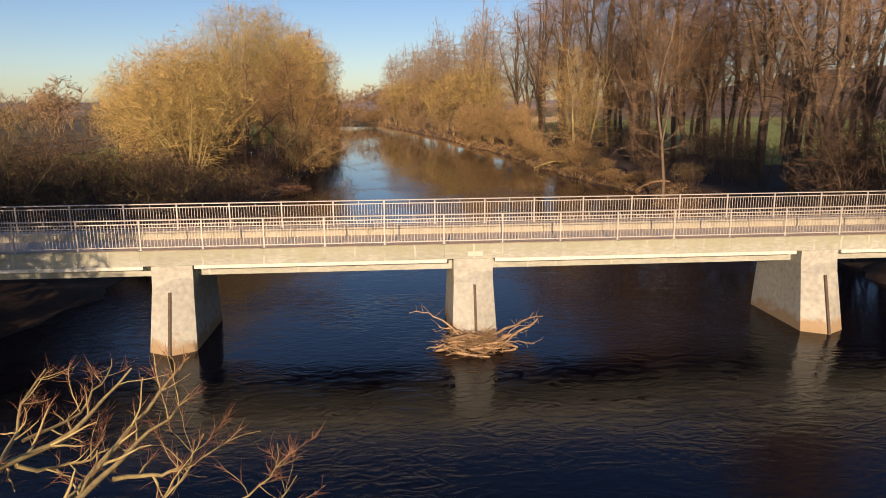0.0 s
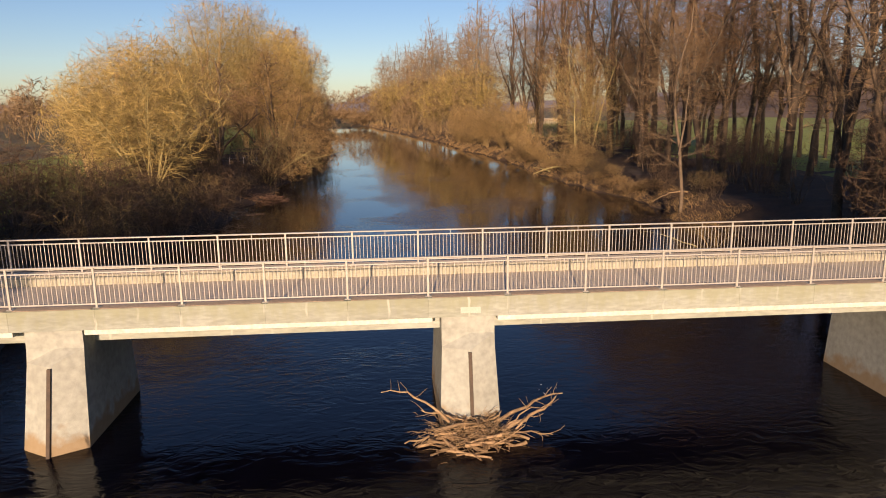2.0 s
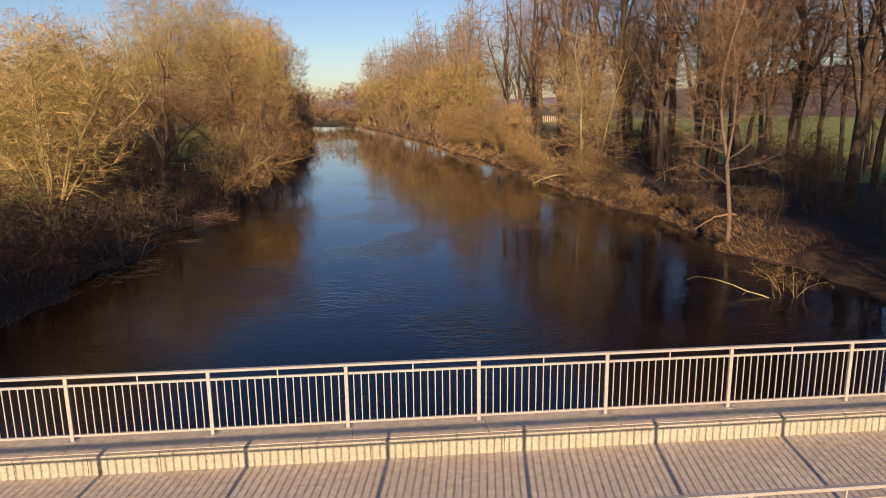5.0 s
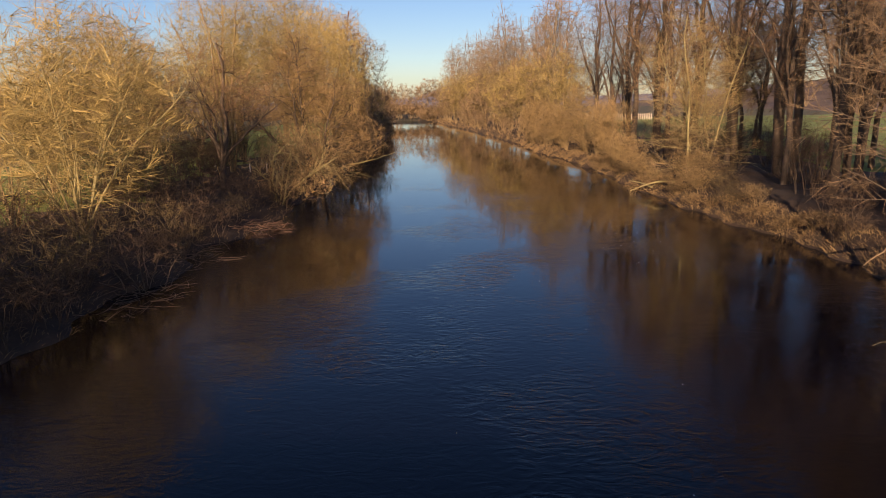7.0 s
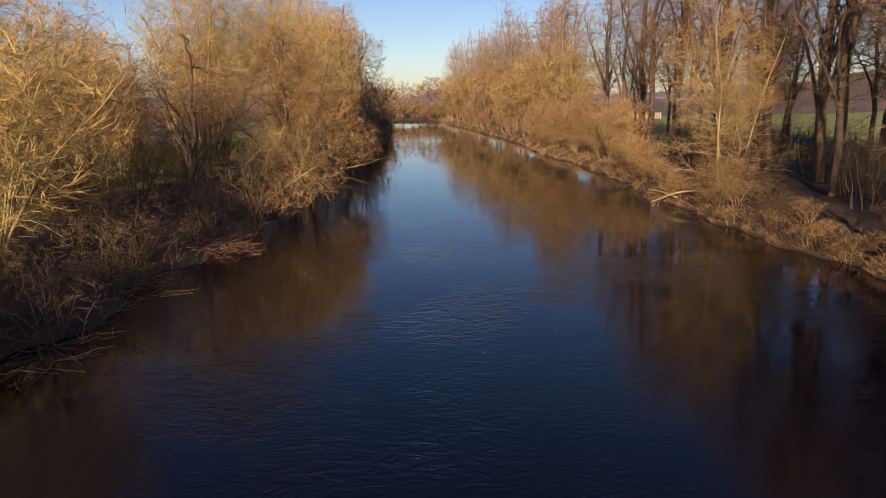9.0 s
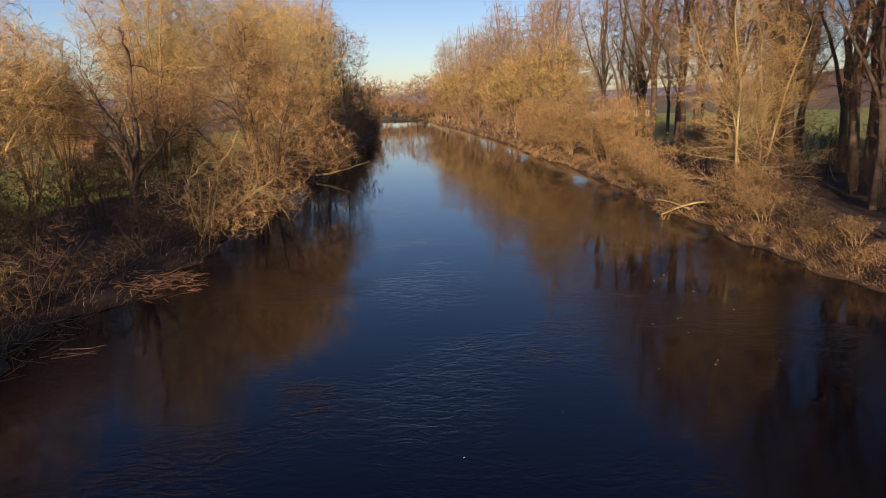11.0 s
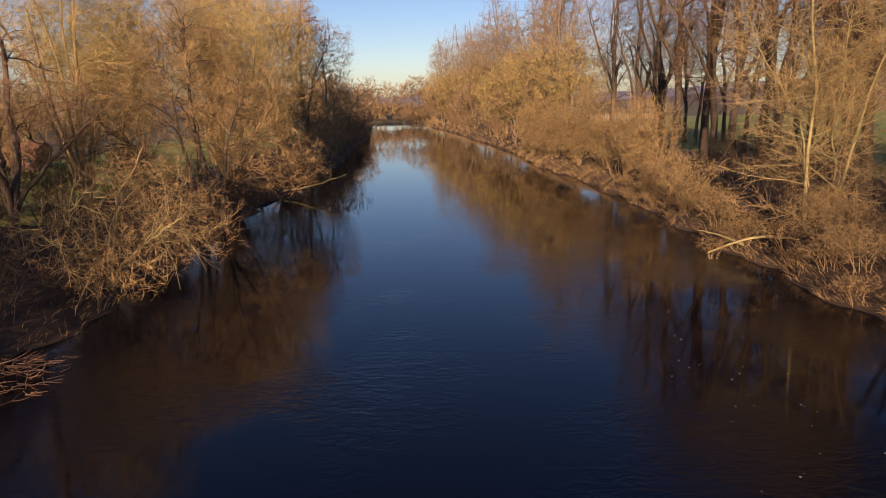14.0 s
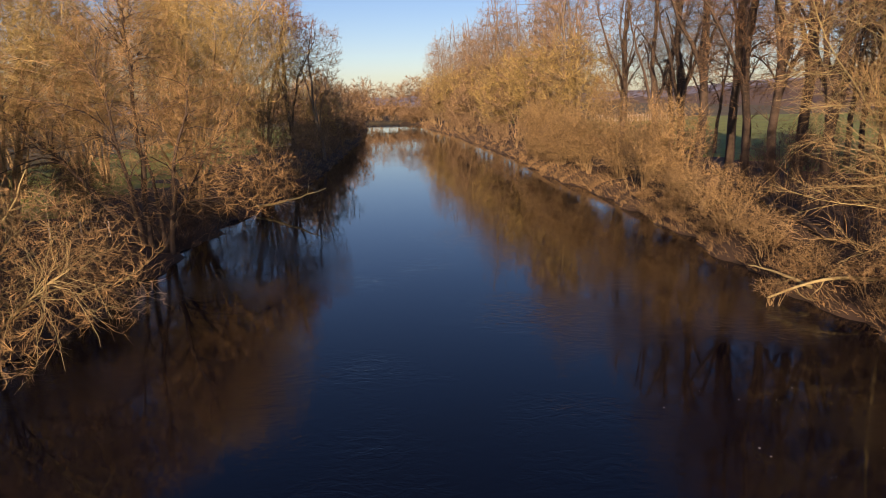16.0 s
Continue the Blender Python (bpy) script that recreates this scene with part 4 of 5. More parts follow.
for i, (x, y) in enumerate(((34, 97), (36.5, 104), (38, 92), (34.5, 111), (37, 119), (34, 125), (33, 137), (36, 148), (31.5, 160), (36, 169), (31, 177), (40, 73), (43, 86), (42, 64), (40, 56), (41, 99), (40, 108), (42, 116), (40, 127), (39, 139), (35, 90), (46, 78))):
    place((pA, pB, pC)[i % 3], x, y, 0.85 + 0.25 * rng.random(), 360 * rng.random())
for x, y, q in ((36, 24, 1.5), (31.5, 18, 1.3), (34, 4, 1.6), (30.5, 8, 1.4), (42, 26, 1.6), (33, 27, 1.2), (29, -4, 1.6), (38, 12, 1.6), (47, 18, 1.6), (25, -14, 1.6), (40, -4, 1.7), (52, 26, 1.5), (33, -14, 1.7)):
    place(shade, x + 0.8 * rng.normal(), y, q, 360 * rng.random())
for i in range(18):
    y = 58 + 8 * i + 3 * rng.normal()
    place(pG, 47 + 12 * rng.random() - 0.05 * (y - 70), y, 0.8 + 0.4 * rng.random(), 360 * rng.random())
for i in range(22):
    y = 186 + 9 * i
    x = np.interp(y, RIGHT_Y, RIGHT_X) + 7 + 9 * rng.random()
    place(pF, x, y, 0.8 + 0.22 * rng.random(), 360 * rng.random())
for i in range(18):
    y = 178 + 11 * i + 4 * rng.random()
    x = np.interp(y, RIGHT_Y, RIGHT_X) + 3.5 + 8 * rng.random()
    place(wt, x, y, 1.0 + 0.5 * rng.random(), 360 * rng.random())
for k in range(12):
    place(pG, 45 + 18 * rng.random(), 92 + 70 * rng.random(), 0.7 + 0.4 * rng.random(), 360 * rng.random())
for k in range(30):
    y = 40 + 420 * rng.random()
    place(wf, 185 + 130 * rng.random(), y, 1.0 + 0.6 * rng.random(), 360 * rng.random())
young = poplar(51, 19.0, 7000, on(28.2, 106.5), bark_lichen, twig_straw, "young pale yellow-barked tree with level branches", thick=0.0105, fork=1, low=0.10, girth=0.0068, angle=78, rise=0.02, limbs=56, share=0.29, thin=0.27)
place(young, 30.4, 107.6, 0.9, 130)
gw = willow(52, 10.0, 4.2, 0.55, on(26.5, 134.0), bark_pale, twig_straw, tilt=(-2.2, 0), low=0.0, split=False, shoot=0.020, fine=0.011)
gw2 = willow(53, 11.5, 4.2, 0.55, on(24.8, 152.0), bark_pale, twig_straw, tilt=(-2.2, 0), low=0.0, split=False, shoot=0.021, fine=0.012)
gw3 = shrub(54, 5.0, 7.0, 2.2, on(25.5, 120.0), twig_straw, bark_pale, "arching yellow willow scrub leaning over the rim", tilt=(-1.5, 0), shoot=0.014, fine=0.009)
willow(64, 10.5, 4.2, 0.5, on(28.9, 40.5), bark_dark, twig_dark, "dark bare willow leaning out beside the bridge end", tilt=(-1.6, 0.5), shoot=0.013, fine=0.009)
for x, y, s in ((29.6, 46, 0.9), (30.6, 51.5, 0.95)):
    place(pC, x, y, 0.85 * s, 90 * x)
shrub(55, 5.5, 5.0, 1.6, on(31.5, 49.0), twig_dark, bark_dark, "tangled leafless bush beside the bridge", split=True)
shrub(56, 5.5, 5.0, 1.4, on(35.5, 52.0), twig_dark, bark_dark)
for k in range(26):
    y = 118 + 84 * (k / 26) + 1.5 * rng.normal()
    x = np.interp(y, RIGHT_Y, RIGHT_X) + 1.4 + 4.0 * rng.random()
    s, a = (0.6 if y > 140 else 0.35) + 0.3 * rng.random(), 55 * rng.normal()
    if y > 127:
        place((gw, gw2, gw3)[k % 3], x, y, s, a)
for k in range(24):
    y = 205 + 190 * rng.random()
    x = np.interp(y, RIGHT_Y, RIGHT_X) + 2 + 10 * rng.random()
    place(wf, x, y, 0.8 + 0.5 * rng.random(), 360 * rng.random())
for k in range(34):
    y = 47 + 57 * rng.random()
    x = np.interp(y, RIGHT_Y, RIGHT_X) + 0.8 + 9 * rng.random() ** 1.5
    place((bush, bush2, bush3)[k % 3], x, y, 0.45 + 0.45 * rng.random(), 360 * rng.random())
hazel = shrub(58, 7.5, 4.6, 0.8, on(36.0, 72.0), twig_dark, bark_dark, "upright brown thicket under the poplars", droop=0.0)
for x, y, s in ((29.6, 43, 1.1), (30.8, 46, 1.2), (32.5, 42, 1.3), (34.5, 46, 1.3), (37, 50, 1.3), (29.8, 37, 1.3), (40, 46, 1.3), (31.8, 39, 1.3), (33.8, 50, 1.0), (36.5, 57, 1.0), (34, 61, 0.8)):
    place(hazel, x, y, s, 50 * x)
brush = shrub(67, 6.5, 6.0, 1.2, on(33.0, 90.0), twig_dark, bark_dark, "loose brown underwood between the poplar trunks", droop=0.0, shoot=0.013, fine=0.008)
for k in range(20):
    y = 68 + 85 * rng.random()
    place(brush, np.interp(y, RIGHT_Y, RIGHT_X) + 4 + 13 * rng.random(), y, 0.6 + 0.5 * rng.random(), 360 * rng.random())
for k in range(10):
    place(hazel, -20.5 - 11 * rng.random(), 37 + 22 * rng.random(), 0.8 + 0.3 * rng.random(), 360 * rng.random())
for k in range(22):
    y = 54 + 100 * rng.random()
    place(hazel, 36.5 + 0.06 * max(0, y - 100) + 9 * rng.random(), y, 0.5 + 0.4 * rng.random(), 360 * rng.random())
for k in range(16):
    y = 58 + 42 * rng.random()
    place((bush, bush2, bush3)[k % 3], -17.0 - 8 * rng.random(), y, 1.0 + 0.6 * rng.random(), 360 * rng.random())
# the bend: trees across the far end of the reach
for k in range(34):
    x = -100 + 96 * k / 33 + 1.5 * rng.normal()
    y = np.interp(-x, (8.5, 20, 85), (385, 402, 425)) + 3 + 12 * rng.random()
    place(wf, x, y, (1.5 if k % 2 else 0.6) * (0.85 + 0.3 * rng.random()), 360 * rng.random())

far_scrub = shrub(66, 7.0, 13.0, 1.0, on(-12.0, 392.0), twig_far, bark_pale, "dense brown scrub at the bend of the river", shoot=0.11, fine=0.07)
for k in range(26):
    x = -105 + 100 * k / 25 + rng.normal()
    y = np.interp(-x, (8.5, 20, 85), (385, 402, 425)) + 1 + 3 * rng.random()
    place(far_scrub, x, y, 0.9 + 0.5 * rng.random(), 360 * rng.random())
for k in range(14):
    y = 210 + 12.5 * k
    place(far_scrub, np.interp(y, LEFT_Y, LEFT_X) - 4 - 3 * rng.random(), y, 0.7 + 0.4 * rng.random(), 360 * rng.random())

# far trees beyond the left meadow
for k in range(40):
    y = 190 + 160 * rng.random()
    place(wf, -(0.40 + 0.36 * rng.random()) * y - 12, y, 0.8 + 0.6 * rng.random(), 360 * rng.random())

for x, y, s, a in ((25.2, 113.5, 0.7, 0), (25.4, 108.0, 0.45, 20), (24.9, 120.0, 0.7, -15), (27.2, 101.5, 0.8, 10), (29.0, 103.0, 0.7, -30), (26.2, 96.5, 0.55, 15), (28.0, 88.0, 0.4, -10)):
    place(gw3, x, y, s, a)

# low growth along the water's rim
tuft = shrub(63, 1.7, 3.0, 0.8, on(27.6, 82.0), straw, bark_pale, "low dry straw-coloured growth hanging over the rim", tilt=(-0.6, 0), droop=1.0, shoot=0.011, fine=0.009)
for k in range(24):
    y = 77 + 2.7 * k + rng.normal()
    x = np.interp(y, RIGHT_Y, RIGHT_X) + 0.2 + 1.6 * rng.random()
    place(tuft, x, y, 0.6 + 0.7 * rng.random(), 50 * rng.normal())
for k in range(20):
    y = 160 + 8 * k
    place(wf, np.interp(y, RIGHT_Y, RIGHT_X) + 1.0 + 2 * rng.random(), y, 0.35 + 0.2 * rng.random(), 360 * rng.random())
    place(wf, np.interp(y, LEFT_Y, LEFT_X) - 1.0 - 2 * rng.random(), y, 0.4 + 0.25 * rng.random(), 360 * rng.random())

# ---- banks: dry grass, brushwood, logs ----


def bank_grass(name, label, right, count, y0, y1, reach, height, seed, mat):
    """Dry blades that lean out over the water's edge, thickest at the rim."""
    rng = np.random.default_rng(seed)
    y = y0 + (y1 - y0) * rng.random(count) ** 1.4
    d = reach * rng.random(count) ** 1.8 + 0.05
    # tufts
    y = np.round(y / 0.55) * 0.55 + 0.16 * rng.normal(size=count)
    edge = np.interp(y, RIGHT_Y, RIGHT_X) + 0.45 * np.sin(y * 0.61 + 2) + 0.3 * np.sin(y * 1.49) if right else np.interp(y, LEFT_Y, LEFT_X) + 0.5 * np.sin(y * 0.55) + 0.35 * np.sin(y * 1.37 + 1)
    sgn = 1 if right else -1
    x = edge + sgn * d
    s = np.stack([x, y, ground_z(x, y) - 0.03], -1)
    way = unit(np.stack([-sgn * (0.7 + 0.5 * rng.normal(size=count)), 0.6 * rng.normal(size=count), 0.8 + 0.6 * rng.random(count)], -1))
    ln = height * (0.5 + rng.random((count, 1)))
    m = s + way * ln * 0.5
    e = m + unit(way + np.array([-sgn * 0.3, 0, -0.5])) * ln * 0.5
    ob = new(name, twigs(name, s, m, e, 0.006 + 0.007 * rng.random(count) + 0.00008 * np.maximum(y - 60, 0), True))
    ob.data.materials.append(mat)
    return tagged(ob, label, "grass", kind="stuff")


bank_grass("dry_grass", "straw-coloured dry grass hanging over the river bank", True, 8000, 62, 200, 3.2, 0.55, 71, straw)
bank_grass("dry_grass", "pale dry grass along the far river bank", True, 4200, 150, 430, 5.0, 1.0, 73, straw)
bank_grass("dry_grass", "brown dry grass on the far river bank", False, 2200, 150, 400, 4.0, 1.0, 74, straw)
bank_grass("dry_grass", "brown dry grass and reeds along the shaded river bank", False, 1800, 42, 180, 4.0, 0.5, 72, straw)


def brushwood(name, label, cx, cy, rx, ry, count, length, seed, mat, zs=0.5):
    """A low heap of sticks washed up on the bank."""
    rng = np.random.default_rng(seed)
    t = thing(name, label, "driftwood", at=(cx, cy, 0))
    for k in range(count):
        a, q = rng.random() * 6.28, rng.random() ** 0.6
        x, y = rx * q * math.cos(a), ry * q * math.sin(a)
        z = max(gz(cx + x, cy + y), 0.0) + zs * (1 - q) * rng.random() + 0.02
        b = rng.normal() * 0.5 + (1.2 if rng.random() < 0.5 else -0.3)
        p, r = grow(rng, (x, y, z), (math.cos(b), math.sin(b), 0.12 * rng.normal()), length * (0.4 + rng.random()), 0.010 + 0.020 * rng.random(), 3, 0.2, -0.05)
        p[:, 2] = np.maximum(p[:, 2], 0.015)
        part("stick", tubes("stick", [(p, r, 4)]), mat, t)
    return t


driftwood_dark = material("driftwood_dark", (0.20, 0.135, 0.085), (0.11, 0.07, 0.045), 3.0, 0.9, 0, vary=0.25)
stick_red = material("stick_red", (0.22, 0.125, 0.075), (0.12, 0.068, 0.042), 2.0, 0.9, 0, vary=0.2)
brushwood("brushwood", "heap of reddish-brown sticks washed onto the bank", -13.4, 86.5, 2.6, 3.0, 190, 0.9, 81, stick_red, 0.8)
brushwood("brushwood", "grey-brown sticks lying in the shallow edge", -14.6, 66.5, 2.4, 4.5, 75, 1.5, 82, driftwood_dark, 0.3)
brushwood("brushwood", "grey-brown sticks lying in the shallow edge", -15.0, 76.0, 2.2, 4.5, 75, 1.5, 83, driftwood_dark, 0.4)
brushwood("brushwood", "pale sticks and dead stalks on the bank", 27.0, 104.0, 2.5, 4.0, 90, 1.6, 84, driftwood, 0.5)
brushwood("brushwood", "pale sticks and dead stalks on the bank", 27.0, 118.0, 2.5, 5.0, 90, 1.6, 85, driftwood, 0.5)


def log(name, label, a, b, r0, r1, mat, seed, sag=0.0, stubs=3):
    rng = np.random.default_rng(seed)
    a, b = np.array(a, float), np.array(b, float)
    u = np.linspace(0, 1, 9)[:, None]
    p = a * (1 - u) + b * u + np.array([0, 0, 1]) * sag * 4 * u * (1 - u) + 0.03 * np.linalg.norm(b - a) * 0.3 * rng.normal(size=(9, 3)) * (u * (1 - u) * 4)
    t = thing(name, label, "log", at=tuple(a))
    lines = [(p - a, np.linspace(r0, r1, 9), 8)]
    part("stem", tubes("stem", lines), mat, t, smooth=True)
    for k in range(stubs):
        q = p[2 + k * 2] - a
        bp, br = grow(rng, q, side(rng, unit(b - a), 1.0), 0.8 + 1.2 * rng.random(), r1 * 0.6, 4, 0.2, 0.2)
        part("branch", tubes("branch", [(bp, br, 5)]), mat, t, smooth=True)
    return t


log("fallen_log", "dark fallen tree trunk lying across the bank", on(31.8, 134.0, 0.5), on(28.2, 112.0, 0.25), 0.34, 0.2, bark_dark, 91)
log("fallen_log", "broken pale trunk leaning on the bank", on(28.2, 131.0, 1.9), on(25.6, 127.0, 0.1), 0.36, 0.28, driftwood, 92, stubs=1)
log("bleached_branch", "bleached arching branch reaching over the water", on(27.0, 105.2, -0.1), (21.6, 105.6, 0.45), 0.11, 0.05, bark_lichen, 93, sag=0.45, stubs=3)
log("bleached_branch", "bleached side branch over the water", (24.2, 106.4, 0.75), (22.6, 110.4, 1.0), 0.11, 0.03, bark_lichen, 97, sag=0.15, stubs=3)
shrub(65, 1.3, 2.2, 0.4, (21.9, 105.6, 0.3), straw, bark_pale, "tuft of dead stalks caught on a branch over the water", tilt=(-0.3, -0.1), droop=1.0, name="dead_tuft")
log("bleached_branch", "bare pale branch hanging over the water", on(-14.8, 141.0, 0.6), (-7.0, 138.5, 2.6), 0.14, 0.04, bark_lichen, 94, sag=-0.3, stubs=3)
log("bleached_branch", "bare dead branch dipping towards the river", on(27.8, 68.0, 1.5), (23.2, 64.5, 2.0), 0.09, 0.02, driftwood, 95, sag=0.3, stubs=2)

log("bleached_branch", "pale dead branch lying in the shallow water", on(25.8, 53.2, 0.2), (20.8, 56.5, 0.7), 0.07, 0.02, bark_lichen, 96, sag=0.1, stubs=4)

# shoots standing in the shallows by the right bank
shrub(57, 2.0, 4.6, 0.3, (24.6, 55.5, 0.0), twig_olive, bark_pale, "sparse yellow shoots standing in the shallow water", tilt=(-1.2, 0.2), shoot=0.010, fine=0.008)

# ---- driftwood caught on the middle pier ----
pile = thing("driftwood_pile", "tangle of pale driftwood caught against the bridge pier", "driftwood", at=(3.1, 27.4, 0.0))
rng = np.random.default_rng(101)
for k in range(110):
    q = rng.random() ** 0.7
    a = rng.random() * 6.28
    x, y = 1.35 * q * math.cos(a), -0.15 + 0.95 * q * math.sin(a)
    z = 0.06 + 0.8 * (1 - q) * rng.random()
    b = rng.choice([0.15, -0.6, 1.1, 2.7, 2.0]) + 0.45 * rng.normal()
    ln = 0.5 + 1.1 * rng.random()
    way = np.array([math.cos(b), 0.6 * math.sin(b), 0.12 * rng.normal()])
    p, r = grow(rng, np.array([x, y, z]) - way * ln / 2, way, ln, 0.016 + 0.062 * rng.random() ** 2.2, 4, 0.16, 0)
    p[:, 2] = np.maximum(p[:, 2], 0.02)
    part("branch", tubes("branch", [(p, r, 6)]), driftwood, pile, smooth=True)
for a, b, r, sag in (((-0.7, 0.2, 0.55), (-2.75, 0.7, 1.45), 0.05, 0.35), ((0.7, 0.2, 0.45), (3.0, 0.9, 1.15), 0.07, 0.08), ((0.9, 0.0, 0.3), (2.95, 0.8, 0.95), 0.085, -0.06), ((1.0, 0.1, 0.35), (2.6, 0.6, 0.8), 0.03, 0.1),
                     ((-0.6, -0.3, 0.25), (-2.1, -0.1, 0.12), 0.07, 0.05), ((0.6, -0.3, 0.3), (2.5, -0.2, 0.15), 0.045, 0.1), ((-0.4, 0.3, 0.5), (-1.6, 0.5, 0.8), 0.05, 0.1)):
    a, b = np.array(a), np.array(b)
    u = np.linspace(0, 1, 9)[:, None]
    p = a * (1 - u) + b * u + np.array([0, 0, sag]) * 4 * u * (1 - u) + 0.05 * rng.normal(size=(9, 3)) * (u * 2).clip(0, 1)
    br = part("long_branch", tubes("long_branch", [(p, r * np.linspace(1, 0.3, 9), 6)]), driftwood, pile, smooth=True)
    for k in range(4):
        q, rr = grow(rng, p[4 + k], unit(b - a) + 0.7 * rng.normal(size=3), 0.35 + 0.3 * rng.random(), 0.014, 3, 0.2, 0)
        part("twig", tubes("twig", [(q, rr, 4)]), driftwood, br)
rng2 = np.random.default_rng(102)
fa = np.stack([0.62 * rng2.normal(size=700), 0.45 * rng2.normal(size=700), 0.1 + 0.5 * rng2.random(700)], -1)
fd = unit(np.stack([rng2.normal(size=700), 0.6 * rng2.normal(size=700), 0.35 * rng2.normal(size=700)], -1)) * (0.2 + 0.5 * rng2.random((700, 1)))
fb = np.maximum(fa + fd, np.array([-9, -9, 0.03]))
tagged(part("twig_mat", twigs("twig_mat", fa, (fa + fb) / 2 + 0.03, fb, 0.006 + 0.008 * rng2.random(700), True), driftwood, pile), kind="stuff")

# ---- foreground tree that leans out from the near bank ----
lean_tree = thing("leaning_tree", "yellow lichen-covered bare branches leaning over the water", "tree", at=(-13.5, 8.5, 0.0))
off = np.array([-13.5, 8.5, 0.0])
rng = np.random.default_rng(111)
stem, srad = grow(rng, (-6.5, -1.0, 0.9), (1.0, 0.42, 0.10), 11.5, 0.24, 10, 0.04, 0.06)
part("trunk", tubes("trunk", [(stem, srad, 8)]), bark_lichen, lean_tree, smooth=True)
twig_sets, fine = [], []
for a, b, r in (((-9.4, 12.2, 2.6), (-7.25, 17.5, 3.4), 0.085), ((-7.6, 11.6, 2.2), (-5.75, 17.5, 3.65), 0.08), ((-7.2, 12.2, 2.3), (-5.5, 16.5, 3.05), 0.065),
                ((-6.0, 12.6, 1.8), (-5.05, 15.2, 2.45), 0.04), ((-6.4, 13.8, 2.3), (-4.2, 16.2, 2.2), 0.045), ((-9.2, 14.6, 2.2), (-10.2, 19.0, 2.9), 0.06),
                ((-9.4, 16.0, 2.2), (-8.7, 19.8, 2.85), 0.04), ((-4.8, 12.6, 1.5), (-3.2, 15.5, 2.1), 0.03), ((-4.6, 12.4, 1.2), (-2.7, 15.0, 1.5), 0.03), ((-8.6, 14.2, 2.5), (-7.4, 16.0, 1.9), 0.045)):
    a, b = np.array(a) - off, np.array(b) - off
    u = np.linspace(0, 1, 11)[:, None]
    kink = np.cumsum(rng.normal(size=(11, 3)) * 0.07, axis=0)
    p = a * (1 - u) + b * u + kink * (4 * u * (1 - u)) + np.array([0, 0, -0.3]) * 4 * u * (1 - u)
    rad = 1.3 * r * np.linspace(1, 0.22, 11)
    bo = part("branch", tubes("branch", [(p, rad, 7)]), bark_lichen, lean_tree, smooth=True)
    subs = []
    for k in range(9):
        i = 2 + int(rng.integers(0, 8))
        d = side(rng, unit(p[i + 1] - p[i]), radians(35 + 25 * rng.random()))
        q, rr = grow(rng, p[i], d, 0.5 + 1.0 * rng.random(), rad[i] * 0.55, 5, 0.16, 0.25)
        subs.append((q, rr, 5))
    for line in subs:
        part("side_branch", tubes("side_branch", [line]), bark_lichen, bo, smooth=True)
    tw = spray(rng, subs + [(p, rad, 5)], 130, 0.5, 0.8, 0.15, 0.007, 0.3)
    tagged(part("twig_mat", twigs("twig_mat", *tw, True), twig_red, bo), "thin reddish twigs", kind="stuff")
# the limb that carries the branches from the trunk
for a, b, r in (((-13.5 - 6.5 + 9.0, 11.6, 2.4), (-9.4, 12.2, 2.6), 0.10), ((-10.9, 11.4, 2.3), (-7.6, 11.6, 2.2), 0.10), ((-7.8, 11.6, 2.2), (-4.6, 12.4, 1.25), 0.07), ((-10.0, 12.0, 2.5), (-9.2, 14.6, 2.2), 0.07)):
    u = np.linspace(0, 1, 6)[:, None]
    p = (np.array(a) - off) * (1 - u) + (np.array(b) - off) * u
    part("limb", tubes("limb", [(p, r * np.linspace(1.15, 0.85, 6), 7)]), bark_lichen, lean_tree, smooth=True)

# ---- small fence on the left meadow ----
fence = thing("pasture_fence", "white slender posts with wire at the meadow edge", "fence", at=on(-25.0, 121.0))
fz = fence.location.z
fpost = shared("fence_post", box(-0.05, 0.05, -0.05, 0.05, -0.3, 1.15, 0.01), material("fence_white", (0.7, 0.67, 0.6), (0.55, 0.52, 0.46), 4, 0.7, 0.1))
for k in range(7):
    x = -8.0 + k * 2.1
    part("fence_post", fpost, None, fence).location = (x, 0.8 * math.sin(x * 0.4), gz(-25 + x, 121) - fz)
for z in (0.55, 1.0):
    part("wire", tubes("wire", [(np.array([(x, 0.8 * math.sin(x * 0.4), gz(-25 + x, 121) - fz + z) for x in np.linspace(-8, 4.6, 25)]), np.full(25, 0.012), 4)]), galvanised, fence)

# ---- flecks of foam drifting on the river ----
rng = np.random.default_rng(131)
vs, ts = [], []
for k in range(90):
    if k < 60:
        x, y = 13.0 + 5.5 * rng.random() + 0.8 * rng.normal(), 72 + 24 * rng.random()
    elif k < 75:
        x, y = 6.3 + 0.25 * rng.normal(), 31.0 + 0.5 * rng.normal()
    else:
        x, y = 2 + 14 * rng.random(), 42 + 30 * rng.random()
    r = 0.012 + 0.022 * rng.random() ** 2
    o = len(vs)
    for q in range(6):
        rr = r * (0.6 + 0.7 * rng.random())
        vs.append((x + rr * math.cos(q * 1.047), y + rr * math.sin(q * 1.047), 0.006))
    vs.append((x, y, 0.006 + 0.4 * r))
    ts += [(o + q, o + (q + 1) % 6, o + 6) for q in range(6)]
foam = new("foam_flecks", mesh_from("foam_flecks", np.array(vs), None, np.array(ts)))
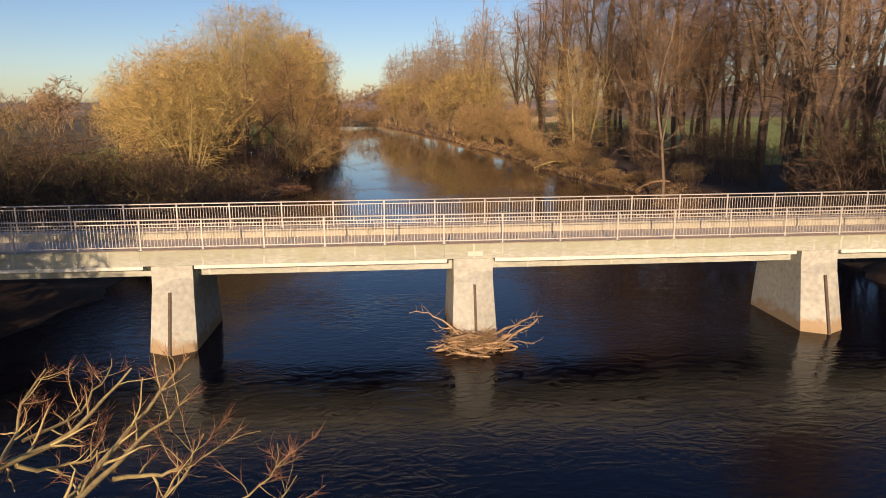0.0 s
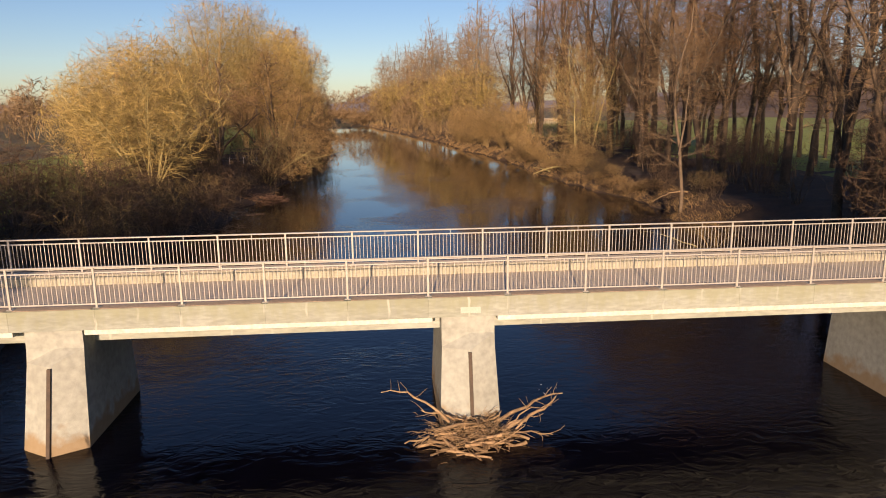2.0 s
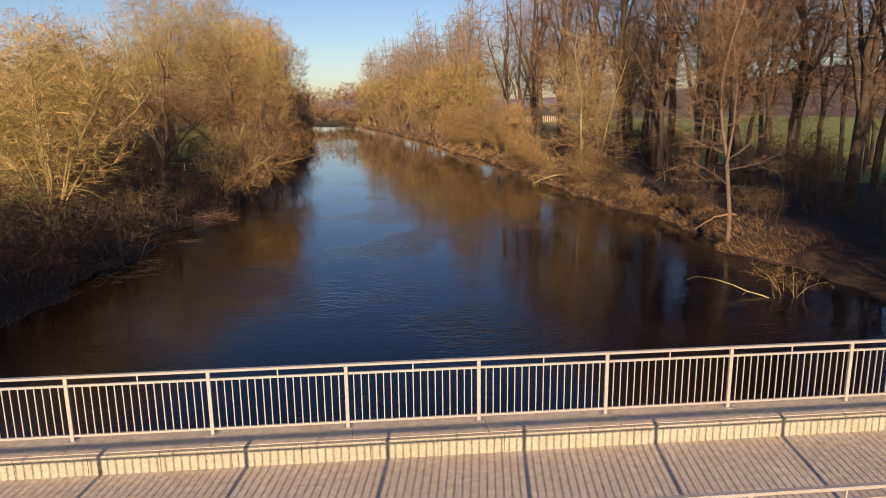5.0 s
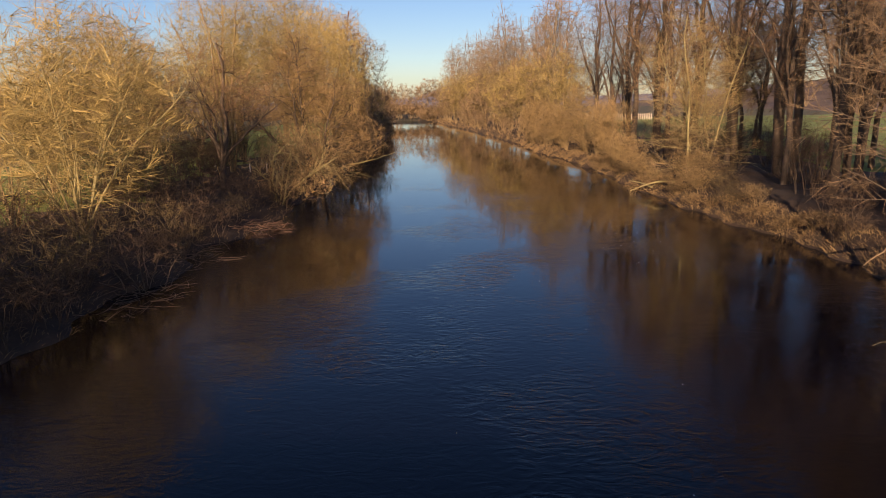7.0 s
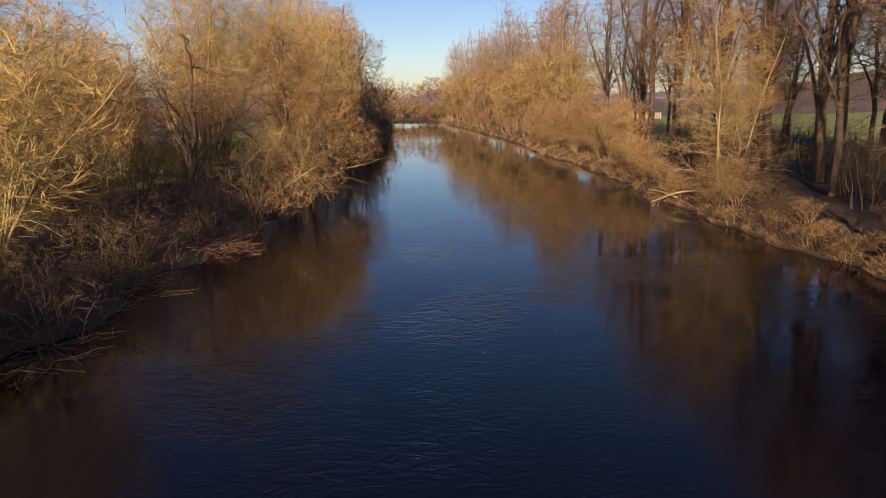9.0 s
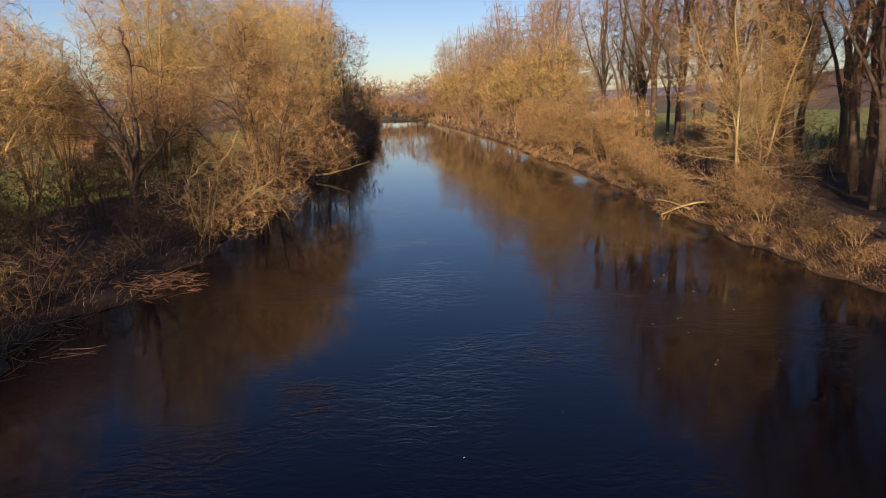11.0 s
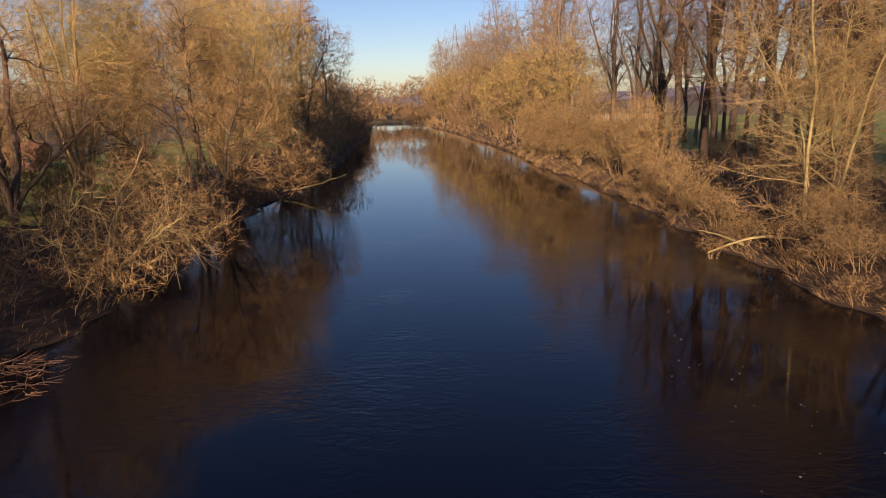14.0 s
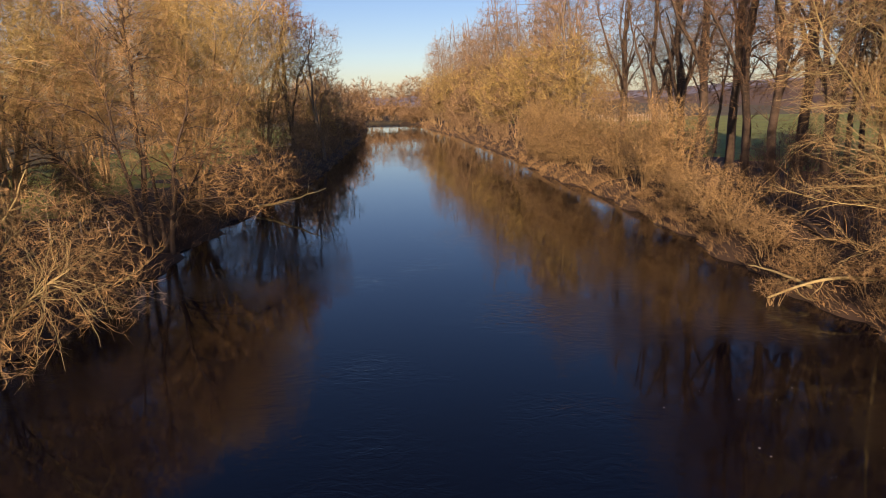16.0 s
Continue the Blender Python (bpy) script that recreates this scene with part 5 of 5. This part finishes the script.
foam.data.materials.append(material("foam", (0.75, 0.74, 0.70), (0.6, 0.58, 0.54), 5, 0.6, 0))
tagged(foam, "small white flecks of foam floating on the river", "foam", kind="stuff")

# ---- brick shed on the far side of the left meadow ----
shed = thing("brick_shed", "small red brick shed with a red tiled roof", "shed", at=on(-56.5, 160.0))
brick = material("brick", (0.22, 0.115, 0.08), (0.16, 0.08, 0.05), 3.0, 0.9, 0.4, 30)
tile = material("roof_tile", (0.2, 0.085, 0.055), (0.13, 0.055, 0.035), 2.0, 0.85, 0.5, 12)
part("wall", box(-2.6, 2.6, -1.9, 1.9, -0.3, 2.5, 0.01), brick, shed)
bm = bmesh.new()
pts = [(-2.9, -2.2, 2.45), (2.9, -2.2, 2.45), (2.9, 2.2, 2.45), (-2.9, 2.2, 2.45), (-2.9, 0, 3.9), (2.9, 0, 3.9)]
vs = [bm.verts.new(q) for q in pts]
for f in ((0, 1, 5, 4), (2, 3, 4, 5), (0, 4, 3), (1, 2, 5), (0, 3, 2, 1)):
    bm.faces.new([vs[i] for i in f])
part("roof", bm, tile, shed, "red tiled gable roof")
part("door", box(-0.5, 0.5, -1.95, -1.88, -0.05, 2.0, 0.01), bark_dark, shed, "dark wooden door")
win = part("window", box(1.1, 1.9, -1.93, -1.89, 1.0, 1.7), near_black, shed, "small dark window")
part("window_frame", box(1.04, 1.96, -1.97, -1.91, 0.94, 1.0, 0.005), concrete, win)

# ---- pale paling fence beyond the right meadow ----
paling = thing("paling_fence", "distant pale wooden paling fence behind the meadow", "fence", at=on(58.0, 300.0))
pz = paling.location.z
slat = shared("slat", box(-0.22, 0.22, -0.04, 0.04, -0.3, 2.2, 0.01), material("pale_wood", (0.55, 0.47, 0.36), (0.42, 0.35, 0.26), 3, 0.8, 0.2))
for k in range(30):
    part("slat", slat, None, paling).location = (k * 0.85 - 6, 0.05 * k, gz(58 + k * 0.85 - 6, 300) - pz)
part("rail", box(-6.2, 18.9, 0.5, 0.6, 1.5, 1.62), driftwood, paling)
